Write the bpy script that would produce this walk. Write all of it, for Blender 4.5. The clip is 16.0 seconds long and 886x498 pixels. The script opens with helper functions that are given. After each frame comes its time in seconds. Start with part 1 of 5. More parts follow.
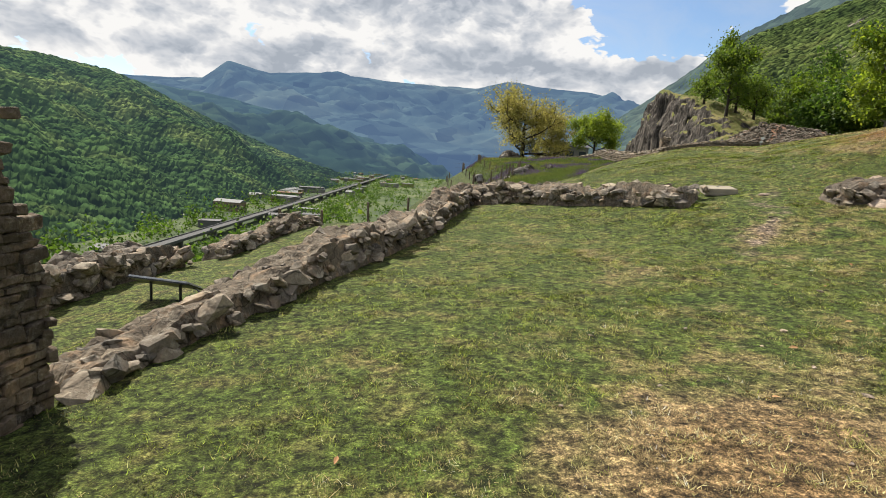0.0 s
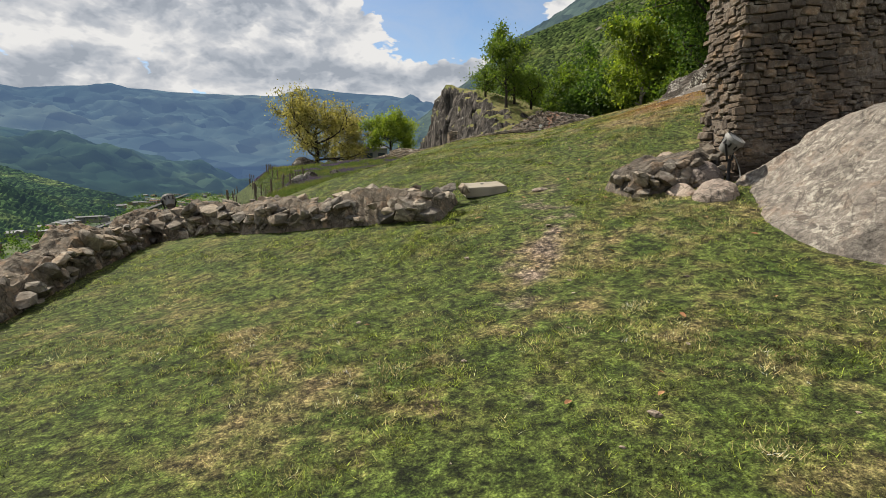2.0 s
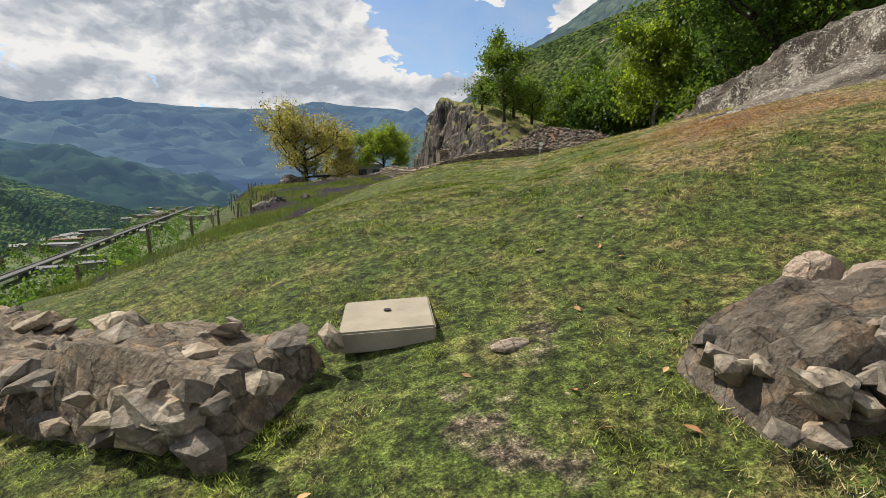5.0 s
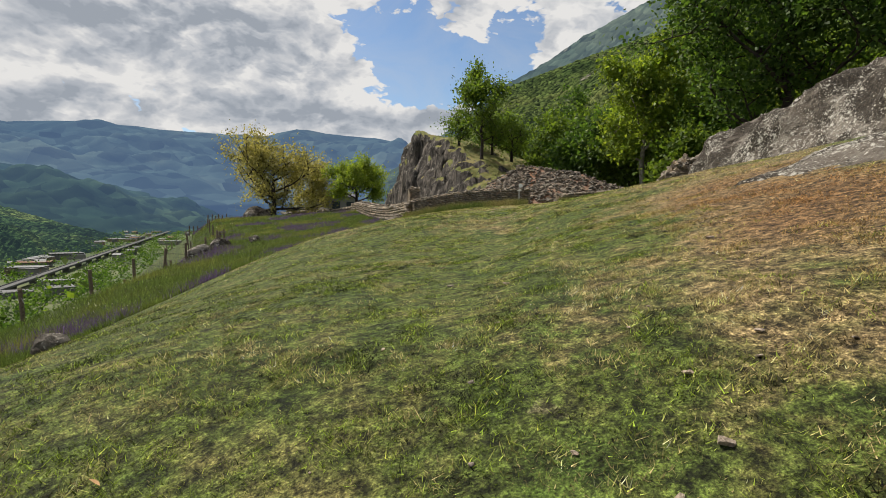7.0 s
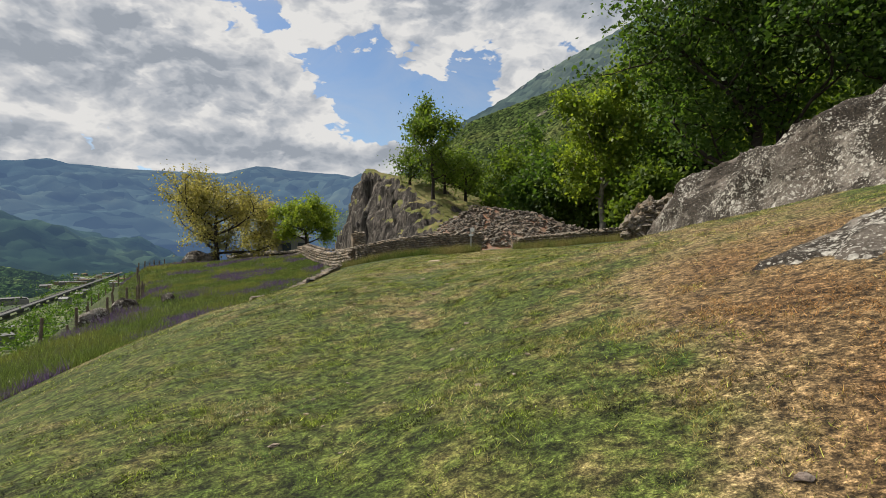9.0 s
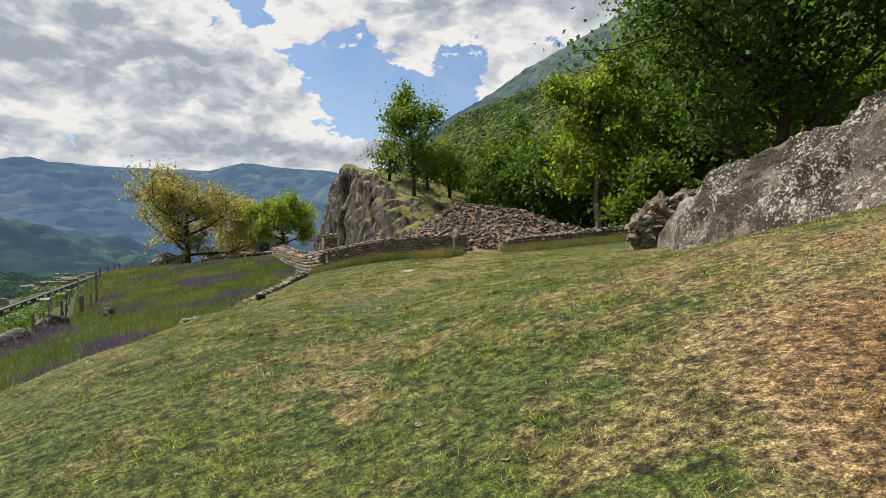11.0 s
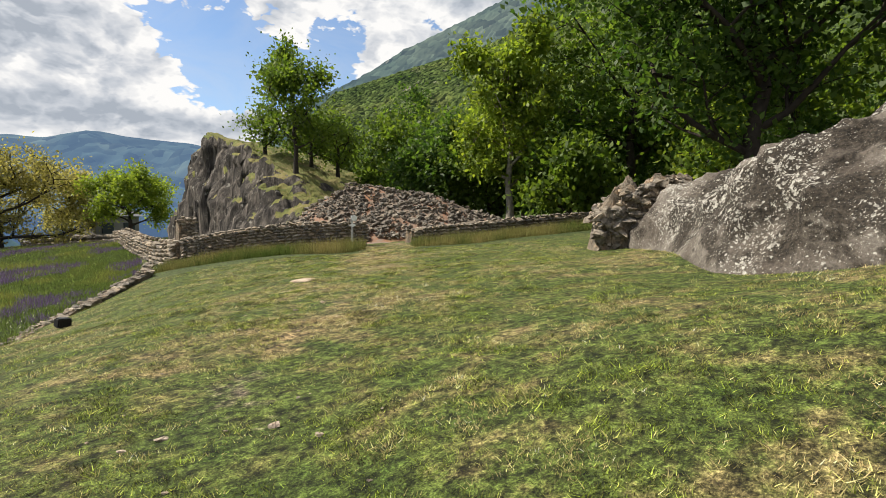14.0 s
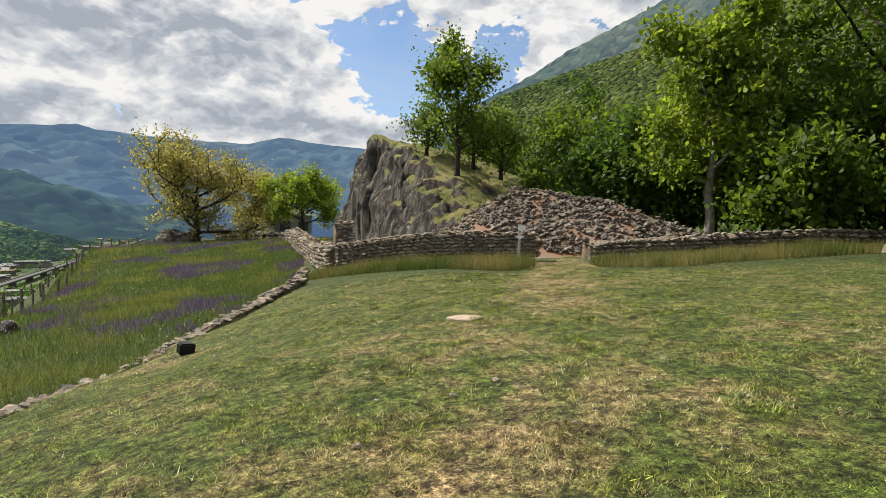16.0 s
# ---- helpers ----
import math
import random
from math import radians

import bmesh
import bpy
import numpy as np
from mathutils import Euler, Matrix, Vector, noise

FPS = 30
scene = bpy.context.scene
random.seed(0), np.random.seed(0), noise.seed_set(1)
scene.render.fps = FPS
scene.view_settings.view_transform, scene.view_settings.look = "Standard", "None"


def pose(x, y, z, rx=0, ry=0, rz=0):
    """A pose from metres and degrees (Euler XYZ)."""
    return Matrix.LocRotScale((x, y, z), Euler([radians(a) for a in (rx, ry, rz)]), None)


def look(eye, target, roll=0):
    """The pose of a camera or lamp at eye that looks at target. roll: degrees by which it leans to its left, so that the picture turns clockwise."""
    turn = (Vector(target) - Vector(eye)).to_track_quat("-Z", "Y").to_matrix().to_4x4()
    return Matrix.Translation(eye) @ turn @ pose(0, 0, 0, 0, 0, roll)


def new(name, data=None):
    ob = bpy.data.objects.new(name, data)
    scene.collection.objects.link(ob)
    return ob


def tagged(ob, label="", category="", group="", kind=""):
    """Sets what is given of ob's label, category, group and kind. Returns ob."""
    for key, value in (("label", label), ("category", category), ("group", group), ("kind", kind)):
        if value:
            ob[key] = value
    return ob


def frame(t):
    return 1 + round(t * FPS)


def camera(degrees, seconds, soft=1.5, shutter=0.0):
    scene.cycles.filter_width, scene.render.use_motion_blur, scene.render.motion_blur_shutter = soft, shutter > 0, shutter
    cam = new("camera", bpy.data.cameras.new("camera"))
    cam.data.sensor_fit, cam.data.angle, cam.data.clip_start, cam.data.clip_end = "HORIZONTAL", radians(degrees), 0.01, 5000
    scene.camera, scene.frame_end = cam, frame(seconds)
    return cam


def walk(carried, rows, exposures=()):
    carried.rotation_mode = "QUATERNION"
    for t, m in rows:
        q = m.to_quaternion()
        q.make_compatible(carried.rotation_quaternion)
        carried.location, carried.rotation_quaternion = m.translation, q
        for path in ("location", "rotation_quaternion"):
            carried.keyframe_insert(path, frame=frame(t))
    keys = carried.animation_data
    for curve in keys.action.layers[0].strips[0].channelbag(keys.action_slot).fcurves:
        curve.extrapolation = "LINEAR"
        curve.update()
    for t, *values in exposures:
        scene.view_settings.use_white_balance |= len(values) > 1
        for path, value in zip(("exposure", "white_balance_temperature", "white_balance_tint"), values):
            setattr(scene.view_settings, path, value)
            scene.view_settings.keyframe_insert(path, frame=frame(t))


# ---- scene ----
cam = camera(78.0, 16.0, soft=0.9)
PATH = [
    (0, (-0.40, -0.80, 0.64), (-0.357, 1.174, 0.320), 4.3),
    (0.5, (0.177, 0.286, 0.589), (0.456, 2.242, 0.278), 3.0),
    (1, (1.000, 1.452, 0.586), (1.510, 3.362, 0.286), 1.7),
    (1.5, (1.582, 2.290, 0.631), (2.194, 4.171, 0.339), 0.2),
    (2, (2.101, 3.034, 0.711), (2.773, 4.897, 0.429), -0.5),
    (2.5, (2.489, 3.694, 0.790), (3.159, 5.558, 0.513), -0.6),
    (3, (2.918, 4.402, 0.891), (3.586, 6.268, 0.624), -0.7),
    (3.5, (3.340, 5.077, 0.988), (4.006, 6.946, 0.731), -0.8),
    (4, (3.772, 5.755, 1.098), (4.435, 7.626, 0.850), -0.8),
    (6.5, (5.919, 9.188, 1.871), (6.603, 11.059, 1.690), 0.3),
    (7, (6.425, 10.056, 2.077), (7.152, 11.915, 1.947), 0.7),
    (7.5, (6.972, 10.741, 2.330), (7.744, 12.584, 2.241), 0.4),
    (8, (7.403, 11.304, 2.492), (8.212, 13.132, 2.445), -0.3),
    (8.5, (7.821, 11.911, 2.623), (8.640, 13.736, 2.590), -0.5),
    (9, (8.317, 12.408, 2.736), (9.166, 14.219, 2.730), -0.5),
    (11.5, (10.075, 15.452, 3.097), (10.992, 17.229, 3.060), -1.6),
    (12, (10.310, 16.188, 3.143), (11.323, 17.912, 3.101), -1.8),
    (12.5, (10.607, 16.926, 3.202), (11.759, 18.560, 3.159), -1.8),
    (13, (10.785, 17.520, 3.230), (12.083, 19.040, 3.162), -1.5),
    (13.5, (10.988, 18.244, 3.273), (12.332, 19.723, 3.192), -0.6),
    (14, (11.156, 18.888, 3.368), (12.417, 20.437, 3.272), -0.3),
    (14.5, (11.446, 19.596, 3.462), (12.571, 21.247, 3.364), 0.1),
    (15, (11.693, 20.534, 3.510), (12.682, 22.270, 3.420), 1.0),
    (15.5, (11.984, 21.071, 3.546), (12.875, 22.859, 3.453), 1.3),
    (16, (12.320, 21.628, 3.588), (13.104, 23.466, 3.499), 1.5),
]
walk(cam, [(t, look(eye, target, roll)) for t, eye, target, roll in PATH], [(0.0, 0.68), (2.0, 0.48), (4.0, 0.58), (7.0, 0.40), (9.0, 0.36), (12.0, 0.66), (14.0, 0.74), (16.0, 0.63)])

# ---- light ----
SUN_YAW, SUN_UP = 42.0, 50.0        # degrees to the left of +y, degrees above the horizon
sun = new("sun", bpy.data.lights.new("sun", "SUN"))
sun.data.energy, sun.data.angle, sun.data.color = 5.0, radians(0.6), (1.0, 0.93, 0.80)
sun.matrix_world = look((-math.sin(radians(SUN_YAW)) * math.cos(radians(SUN_UP)) * 50, math.cos(radians(SUN_YAW)) * math.cos(radians(SUN_UP)) * 50,
                         math.sin(radians(SUN_UP)) * 50), (0, 0, 0))


def nodes_of(tree):
    tree.nodes.clear()

    def add(kind, **inputs):
        node = tree.nodes.new(kind)
        for key, value in inputs.items():
            if key in ("type", "operation", "blend_type", "data_type", "noise_dimensions", "feature", "sky_type", "sun_disc", "sun_elevation", "sun_rotation",
                       "clamp", "use_clamp", "noise_type", "normalize", "invert", "attribute_name", "air_density", "dust_density", "interpolation_type", "altitude"):
                if key == "attribute_name":
                    node.attribute_name = value
                elif key == "type":
                    node.type = value
                elif key == "operation":
                    node.operation = value
                elif key == "blend_type":
                    node.blend_type = value
                elif key == "data_type":
                    node.data_type = value
                elif key == "feature":
                    node.feature = value
                elif key == "sky_type":
                    node.sky_type = value
                elif key == "sun_disc":
                    node.sun_disc = value
                elif key == "sun_elevation":
                    node.sun_elevation = value
                elif key == "sun_rotation":
                    node.sun_rotation = value
                elif key == "use_clamp":
                    node.use_clamp = value
                elif key == "air_density":
                    node.air_density = value
                elif key == "dust_density":
                    node.dust_density = value
                elif key == "interpolation_type":
                    node.interpolation_type = value
                continue
            slot = node.inputs[int(key[1:])] if key[0] == "i" and key[1:].isdigit() else node.inputs[key.replace("_", " ")]
            if isinstance(value, bpy.types.NodeSocket):
                tree.links.new(value, slot)
            else:
                slot.default_value = value
        return node
    return add


def ramp(add, fac, stops, mode="LINEAR"):
    node = add("ShaderNodeValToRGB", i0=fac)
    node.color_ramp.interpolation = mode
    while len(node.color_ramp.elements) < len(stops):
        node.color_ramp.elements.new(0.5)
    for el, (at, col) in zip(node.color_ramp.elements, stops):
        el.position = at
        el.color = (*col, 1) if len(col) == 3 else col
    return node.outputs[0]


def grey(v):
    return (v, v, v)


# sky with cumulus
world = bpy.data.worlds.new("world")
scene.world = world
world.use_nodes = True
W = nodes_of(world.node_tree)
sky = W("ShaderNodeTexSky", sky_type="NISHITA", sun_disc=False, sun_elevation=radians(SUN_UP), sun_rotation=-radians(SUN_YAW), air_density=1.0, dust_density=0.6)
sky_col = W("ShaderNodeMix", data_type="RGBA", blend_type="MULTIPLY", i0=1.0, i6=sky.outputs[0], i7=(0.19, 0.205, 0.222, 1)).outputs[2]
way = W("ShaderNodeTexCoord").outputs["Generated"]
flat = W("ShaderNodeMapping", i0=way, i3=(1.0, 1.0, 1.75)).outputs[0]
big = W("ShaderNodeTexNoise", Vector=flat, Scale=3.1, Detail=2.0, Roughness=0.5).outputs[0]
stir = W("ShaderNodeTexNoise", Vector=flat, Scale=7.0, Detail=5.0, Roughness=0.6).outputs[1]
stirred = W("ShaderNodeVectorMath", operation="MULTIPLY_ADD", i0=stir, i1=(0.10, 0.10, 0.10), i2=flat).outputs[0]


def total(parts):
    out = parts[0]
    for q in parts[1:]:
        out = W("ShaderNodeMath", operation="ADD", i0=out, i1=q).outputs[0]
    return out


def billows(shift):
    """Cauliflower swellings of cumulus at three sizes."""
    at = W("ShaderNodeMapping", i0=stirred, i1=shift).outputs[0]
    heap = []
    for size, much in ((8.0, 0.50), (19.0, 0.30), (46.0, 0.17), (100.0, 0.08)):
        cell = W("ShaderNodeTexVoronoi", feature="SMOOTH_F1", Vector=at, Scale=size, Smoothness=0.35).outputs[0]
        heap.append(W("ShaderNodeMath", operation="MULTIPLY_ADD", i0=cell, i1=-much, i2=0.72 * much).outputs[0])
    return total(heap)


mid = billows((0.0, 0.0, 0.0))
lobes = billows((0.012, -0.014, -0.035))


def puff(yaw, up, wide, high, much):
    """A swelling of the cloud cover round one direction."""
    d = (-math.sin(radians(yaw)) * math.cos(radians(up)), math.cos(radians(yaw)) * math.cos(radians(up)), math.sin(radians(up)))
    off = W("ShaderNodeVectorMath", operation="SUBTRACT", i0=way, i1=d).outputs[0]
    scl = W("ShaderNodeVectorMath", operation="MULTIPLY", i0=off, i1=(1 / wide, 1 / wide, 1 / high)).outputs[0]
    length = W("ShaderNodeVectorMath", operation="LENGTH", i0=scl).outputs["Value"]
    return W("ShaderNodeMath", operation="MULTIPLY", i1=much, i0=W("ShaderNodeMath", operation="EXPONENT", i0=W("ShaderNodeMath", operation="MULTIPLY", i1=-1.0,
             i0=W("ShaderNodeMath", operation="MULTIPLY", i0=length, i1=length).outputs[0]).outputs[0]).outputs[0]).outputs[0]


COVER = [(16, 20, 0.40, 0.15, 0.30), (0, 16, 0.15, 0.085, 0.30), (-7, 13, 0.06, 0.05, 0.16), (-12, 9.6, 0.24, 0.028, 0.34), (34, 13, 0.3, 0.06, 0.15), (-34, 26, 0.24, 0.085, 0.42), (-24, 23.5, 0.08, 0.03, 0.18),
         (-21, 15.0, 0.12, 0.060, -0.42), (-9, 22.0, 0.035, 0.02, -0.22), (24, 8.0, 0.35, 0.025, 0.26), (14, 9.2, 0.05, 0.016, 0.26), (-62, 36, 0.4, 0.2, 0.3), (150, 40, 0.9, 0.4, 0.12)]
shape = total([W("ShaderNodeMath", operation="MULTIPLY", i0=big, i1=0.62).outputs[0], mid] + [puff(*c) for c in COVER])
mask = W("ShaderNodeMapRange", i0=shape, i1=0.485, i2=0.53).outputs[0]
wisp = W("ShaderNodeMath", operation="MULTIPLY", i0=W("ShaderNodeMapRange", i0=W("ShaderNodeTexNoise", Vector=flat, Scale=5.0, Detail=7.0, Roughness=0.6, Distortion=0.6).outputs[0], i1=0.45, i2=0.75).outputs[0], i1=0.35).outputs[0]
depth = W("ShaderNodeMapRange", i0=shape, i1=0.50, i2=0.92).outputs[0]
lit = W("ShaderNodeMath", operation="SUBTRACT", i0=mid, i1=lobes).outputs[0]
tone = W("ShaderNodeMath", operation="MULTIPLY_ADD", i0=lit, i1=2.6, i2=W("ShaderNodeMath", operation="MULTIPLY_ADD", i0=depth, i1=-0.70, i2=1.0).outputs[0]).outputs[0]
cloud = ramp(W, tone, [(0.0, (0.60, 0.66, 0.75)), (0.3, (0.80, 0.85, 0.93)), (0.6, (1.05, 1.07, 1.11)), (0.95, (1.42, 1.40, 1.37))])
sky_col = W("ShaderNodeMix", data_type="RGBA", i0=wisp, i6=sky_col, i7=(1.0, 1.04, 1.10, 1)).outputs[2]
full = W("ShaderNodeMix", data_type="RGBA", i0=mask, i6=sky_col, i7=cloud).outputs[2]
W("ShaderNodeOutputWorld", i0=W("ShaderNodeBackground", i0=full, i1=0.42).outputs[0])


# ---- materials ----
def material(name, rough=0.9, metal=0.0):
    m = bpy.data.materials.new(name)
    m.use_nodes = True
    add = nodes_of(m.node_tree)
    shader = add("ShaderNodeBsdfPrincipled", Roughness=rough, Metallic=metal)
    shader.inputs["Specular IOR Level"].default_value = 0.25
    add("ShaderNodeOutputMaterial", i0=shader.outputs[0])
    return m, add, shader, m.node_tree.links.new


def world_at(add):
    return add("ShaderNodeNewGeometry").outputs["Position"]


def mixed(add, fac, a, b, blend="MIX"):
    a = (*a, 1) if isinstance(a, tuple) and len(a) == 3 else a
    b = (*b, 1) if isinstance(b, tuple) and len(b) == 3 else b
    return add("ShaderNodeMix", data_type="RGBA", blend_type=blend, i0=fac, i6=a, i7=b).outputs[2]


def noise_at(add, where, scale, detail=4.0, rough=0.55, dist=0.0):
    return add("ShaderNodeTexNoise", Vector=where, Scale=scale, Detail=detail, Roughness=rough, Distortion=dist).outputs[0]


def stone_material(name, dark, light, lichen=(0.5, 0.49, 0.44), lichen_much=0.35, scale=1.0, warm=(0.34, 0.24, 0.16), cracks=1.0):
    m, add, shader, link = material(name, 0.92)
    at = world_at(add)
    big_n = noise_at(add, at, 1.3 * scale, 6)
    fine = noise_at(add, at, 14 * scale, 8, 0.65)
    base = ramp(add, big_n, [(0.3, dark), (0.52, tuple((d + l) / 2 for d, l in zip(dark, light))), (0.75, light)])
    base = mixed(add, ramp(add, noise_at(add, at, 3.1 * scale, 3), [(0.52, grey(0)), (0.7, grey(0.55))]), base, warm)
    spots = ramp(add, noise_at(add, at, 8.5 * scale, 8, 0.75, 0.4), [(0.50, grey(0)), (0.56, grey(1))])
    moss = ramp(add, noise_at(add, at, 1.3 * scale, 8, 0.78), [(0.50, grey(0)), (0.56, grey(lichen_much))])
    base = mixed(add, moss, base, tuple(0.35 * d for d in dark))
    base = mixed(add, add("ShaderNodeMath", operation="MULTIPLY", i0=add("ShaderNodeMath", operation="MULTIPLY", i0=spots, i1=ramp(add, noise_at(add, at, 1.7 * scale, 5, 0.65), [(0.42, grey(0.1)), (0.58, grey(1))])).outputs[0], i1=lichen_much).outputs[0], base, lichen)
    rnd = add("ShaderNodeObjectInfo").outputs["Random"]
    base = mixed(add, 1.0, base, ramp(add, rnd, [(0.0, (0.62, 0.62, 0.64)), (0.5, (1.0, 0.97, 0.93)), (1.0, (1.35, 1.28, 1.18))]), "MULTIPLY")
    isl = add("ShaderNodeNewGeometry").outputs["Random Per Island"]
    base = mixed(add, 1.0, base, ramp(add, isl, [(0.0, (0.75, 0.75, 0.77)), (0.5, (1.0, 0.98, 0.95)), (1.0, (1.25, 1.2, 1.12))]), "MULTIPLY")
    base = mixed(add, 1.0, base, ramp(add, fine, [(0.25, grey(0.55)), (0.6, grey(1.1))]), "MULTIPLY")
    wavy = add("ShaderNodeVectorMath", operation="ADD", i0=at, i1=add("ShaderNodeVectorMath", operation="SCALE", i0=add("ShaderNodeTexNoise", Vector=at, Scale=2.0, Detail=4.0).outputs[1], Scale=0.7).outputs[0]).outputs[0]
    crack = add("ShaderNodeTexVoronoi", feature="DISTANCE_TO_EDGE", Vector=wavy, Scale=1.5 * scale).outputs[0]
    base = mixed(add, 1.0, base, ramp(add, crack, [(0.0, grey(1 - 0.65 * cracks)), (0.035, grey(1.0))]), "MULTIPLY")
    link(base, shader.inputs["Base Color"])
    b1 = add("ShaderNodeBump", Strength=0.7, Distance=0.03, Height=fine)
    b2 = add("ShaderNodeBump", Strength=0.6, Distance=0.05, Height=noise_at(add, at, 3.5 * scale, 8, 0.6), Normal=b1.outputs[0])
    link(b2.outputs[0], shader.inputs["Normal"])
    return m


STONE = stone_material("rubble_stone", (0.10, 0.088, 0.075), (0.34, 0.305, 0.26), warm=(0.30, 0.22, 0.15))
MORTAR = stone_material("mortar", (0.06, 0.051, 0.042), (0.19, 0.165, 0.138), lichen_much=0.2, scale=2.0)


def lichen_rock():
    """Grey bedrock: near-black moss in broad patches, pale crusts of lichen in rounded spots of several sizes."""
    m, add, shader, link = material("lichen_rock", 0.94)
    at = world_at(add)
    wob = add("ShaderNodeVectorMath", operation="MULTIPLY_ADD", i0=add("ShaderNodeTexNoise", Vector=at, Scale=5.0, Detail=5.0, Roughness=0.65).outputs[1], i1=(0.16, 0.16, 0.16), i2=at).outputs[0]
    fine = noise_at(add, at, 22, 8, 0.7)
    col = ramp(add, noise_at(add, at, 1.1, 7, 0.62), [(0.32, (0.07, 0.056, 0.045)), (0.5, (0.13, 0.112, 0.094)), (0.68, (0.22, 0.195, 0.17))])
    where_moss = noise_at(add, add("ShaderNodeMapping", i0=at, i3=(1.0, 1.0, 1.5)).outputs[0], 0.62, 9, 0.68, 0.3)
    col = mixed(add, ramp(add, where_moss, [(0.455, grey(0)), (0.51, grey(0.95))]), col, ramp(add, fine, [(0.35, (0.012, 0.010, 0.008)), (0.7, (0.06, 0.048, 0.036))]))
    where_pale = noise_at(add, at, 0.9, 6, 0.62)
    for size, low in ((8.0, 0.47), (17.0, 0.42), (36.0, 0.42)):
        cell = add("ShaderNodeTexVoronoi", Vector=wob, Scale=size)
        grown = add("ShaderNodeMath", operation="MULTIPLY", i0=ramp(add, where_pale, [(low, grey(0.25)), (low + 0.14, grey(1))]), i1=add("ShaderNodeSeparateXYZ", i0=cell.outputs["Color"]).outputs[0]).outputs[0]
        gap = add("ShaderNodeMath", operation="MULTIPLY_ADD", i0=grown, i1=-0.50, i2=cell.outputs["Distance"]).outputs[0]
        spot = ramp(add, gap, [(0.0, grey(0.95)), (0.06, grey(0))])
        col = mixed(add, spot, col, ramp(add, fine, [(0.3, (0.22, 0.205, 0.18)), (0.65, (0.44, 0.42, 0.375))]))
    col = mixed(add, 1.0, col, ramp(add, fine, [(0.28, grey(0.45)), (0.62, grey(1.15))]), "MULTIPLY")
    link(col, shader.inputs["Base Color"])
    b1 = add("ShaderNodeBump", Strength=0.9, Distance=0.03, Height=fine)
    b2 = add("ShaderNodeBump", Strength=0.8, Distance=0.09, Height=noise_at(add, at, 3.2, 9, 0.62), Normal=b1.outputs[0])
    link(b2.outputs[0], shader.inputs["Normal"])
    return m


CLIFF = lichen_rock()
SLICK = stone_material("smooth_bedrock", (0.15, 0.135, 0.125), (0.28, 0.26, 0.24), lichen_much=0.6, scale=1.6, warm=(0.26, 0.2, 0.16), cracks=0.6)
WALLROCK = stone_material("old_masonry", (0.055, 0.044, 0.036), (0.18, 0.146, 0.118), lichen_much=0.22, scale=1.4, cracks=0.3)
LIME = stone_material("lime_mortar", (0.12, 0.098, 0.08), (0.34, 0.29, 0.245), lichen_much=0.2, scale=2.2, cracks=0.2)
GRANITE = stone_material("pink_granite", (0.33, 0.27, 0.23), (0.52, 0.45, 0.39), lichen_much=0.2, scale=3.0, warm=(0.42, 0.3, 0.24))


def plain(name, col, rough=0.7, metal=0.0, scale=8.0, vary=0.25):
    m, add, shader, link = material(name, rough, metal)
    at = world_at(add)
    n = noise_at(add, at, scale, 6)
    link(mixed(add, 1.0, (*col, 1), ramp(add, n, [(0.3, grey(1 - vary)), (0.7, grey(1 + vary))]), "MULTIPLY"), shader.inputs["Base Color"])
    link(add("ShaderNodeBump", Strength=0.25, Distance=0.01, Height=noise_at(add, at, scale * 9, 4)).outputs[0], shader.inputs["Normal"])
    return m


CONCRETE = plain("concrete", (0.26, 0.23, 0.18), 0.9, 0, 5.0, 0.15)
STEEL = plain("dark_steel", (0.05, 0.05, 0.055), 0.45, 0.8)
ALU = plain("lamp_housing", (0.17, 0.165, 0.155), 0.6, 0.2)
GLASSY = plain("lamp_glass", (0.24, 0.24, 0.235), 0.35, 0.0, 3.0, 0.05)
WOODPOST = plain("weathered_wood", (0.13, 0.10, 0.075), 0.9, 0, 12.0, 0.4)
WHITE = plain("white_paint", (0.75, 0.74, 0.71), 0.6, 0, 3.0, 0.08)
ROOFGREY = plain("grey_roof", (0.10, 0.10, 0.105), 0.7, 0, 0.2, 0.2)
ASPHALT = plain("asphalt", (0.085, 0.085, 0.085), 0.9, 0, 0.3, 0.2)
BARK = plain("bark", (0.035, 0.028, 0.023), 0.95, 0, 6.0, 0.4)
PALEBARK = plain("pale_bark", (0.20, 0.18, 0.15), 0.95, 0, 6.0, 0.4)
DARKHOLE = plain("black_metal", (0.02, 0.02, 0.022), 0.5, 0.5)


# ---- lie of the land ----
U = Vector((0.5, 0.866))     # along the walk
V = Vector((0.866, -0.5))    # to its right


def table(x, *pairs):
    """Smooth curve through a few (place, value) pairs."""
    xs = np.array(pairs[0::2], float)
    ys = np.array(pairs[1::2], float)
    i = np.clip(np.searchsorted(xs, x) - 1, 0, len(xs) - 2)
    w = np.clip((x - xs[i]) / (xs[i + 1] - xs[i]), 0, 1)
    w = w * w * (3 - 2 * w) * 0.4 + w * 0.6
    return ys[i] * (1 - w) + ys[i + 1] * w


def smooth(x):
    x = np.clip(x, 0, 1)
    return x * x * (3 - 2 * x)


def edge_of(u):
    """Where the lawn ends on the valley side."""
    return table(u, -10, -5.2, 3, -5.3, 10, -6.4, 13, -8.0, 20, -7.2, 26, -6.0, 30, -5.75, 36, -5.75, 40, -6.4, 44, -8.0, 60, -13, 100, -18)


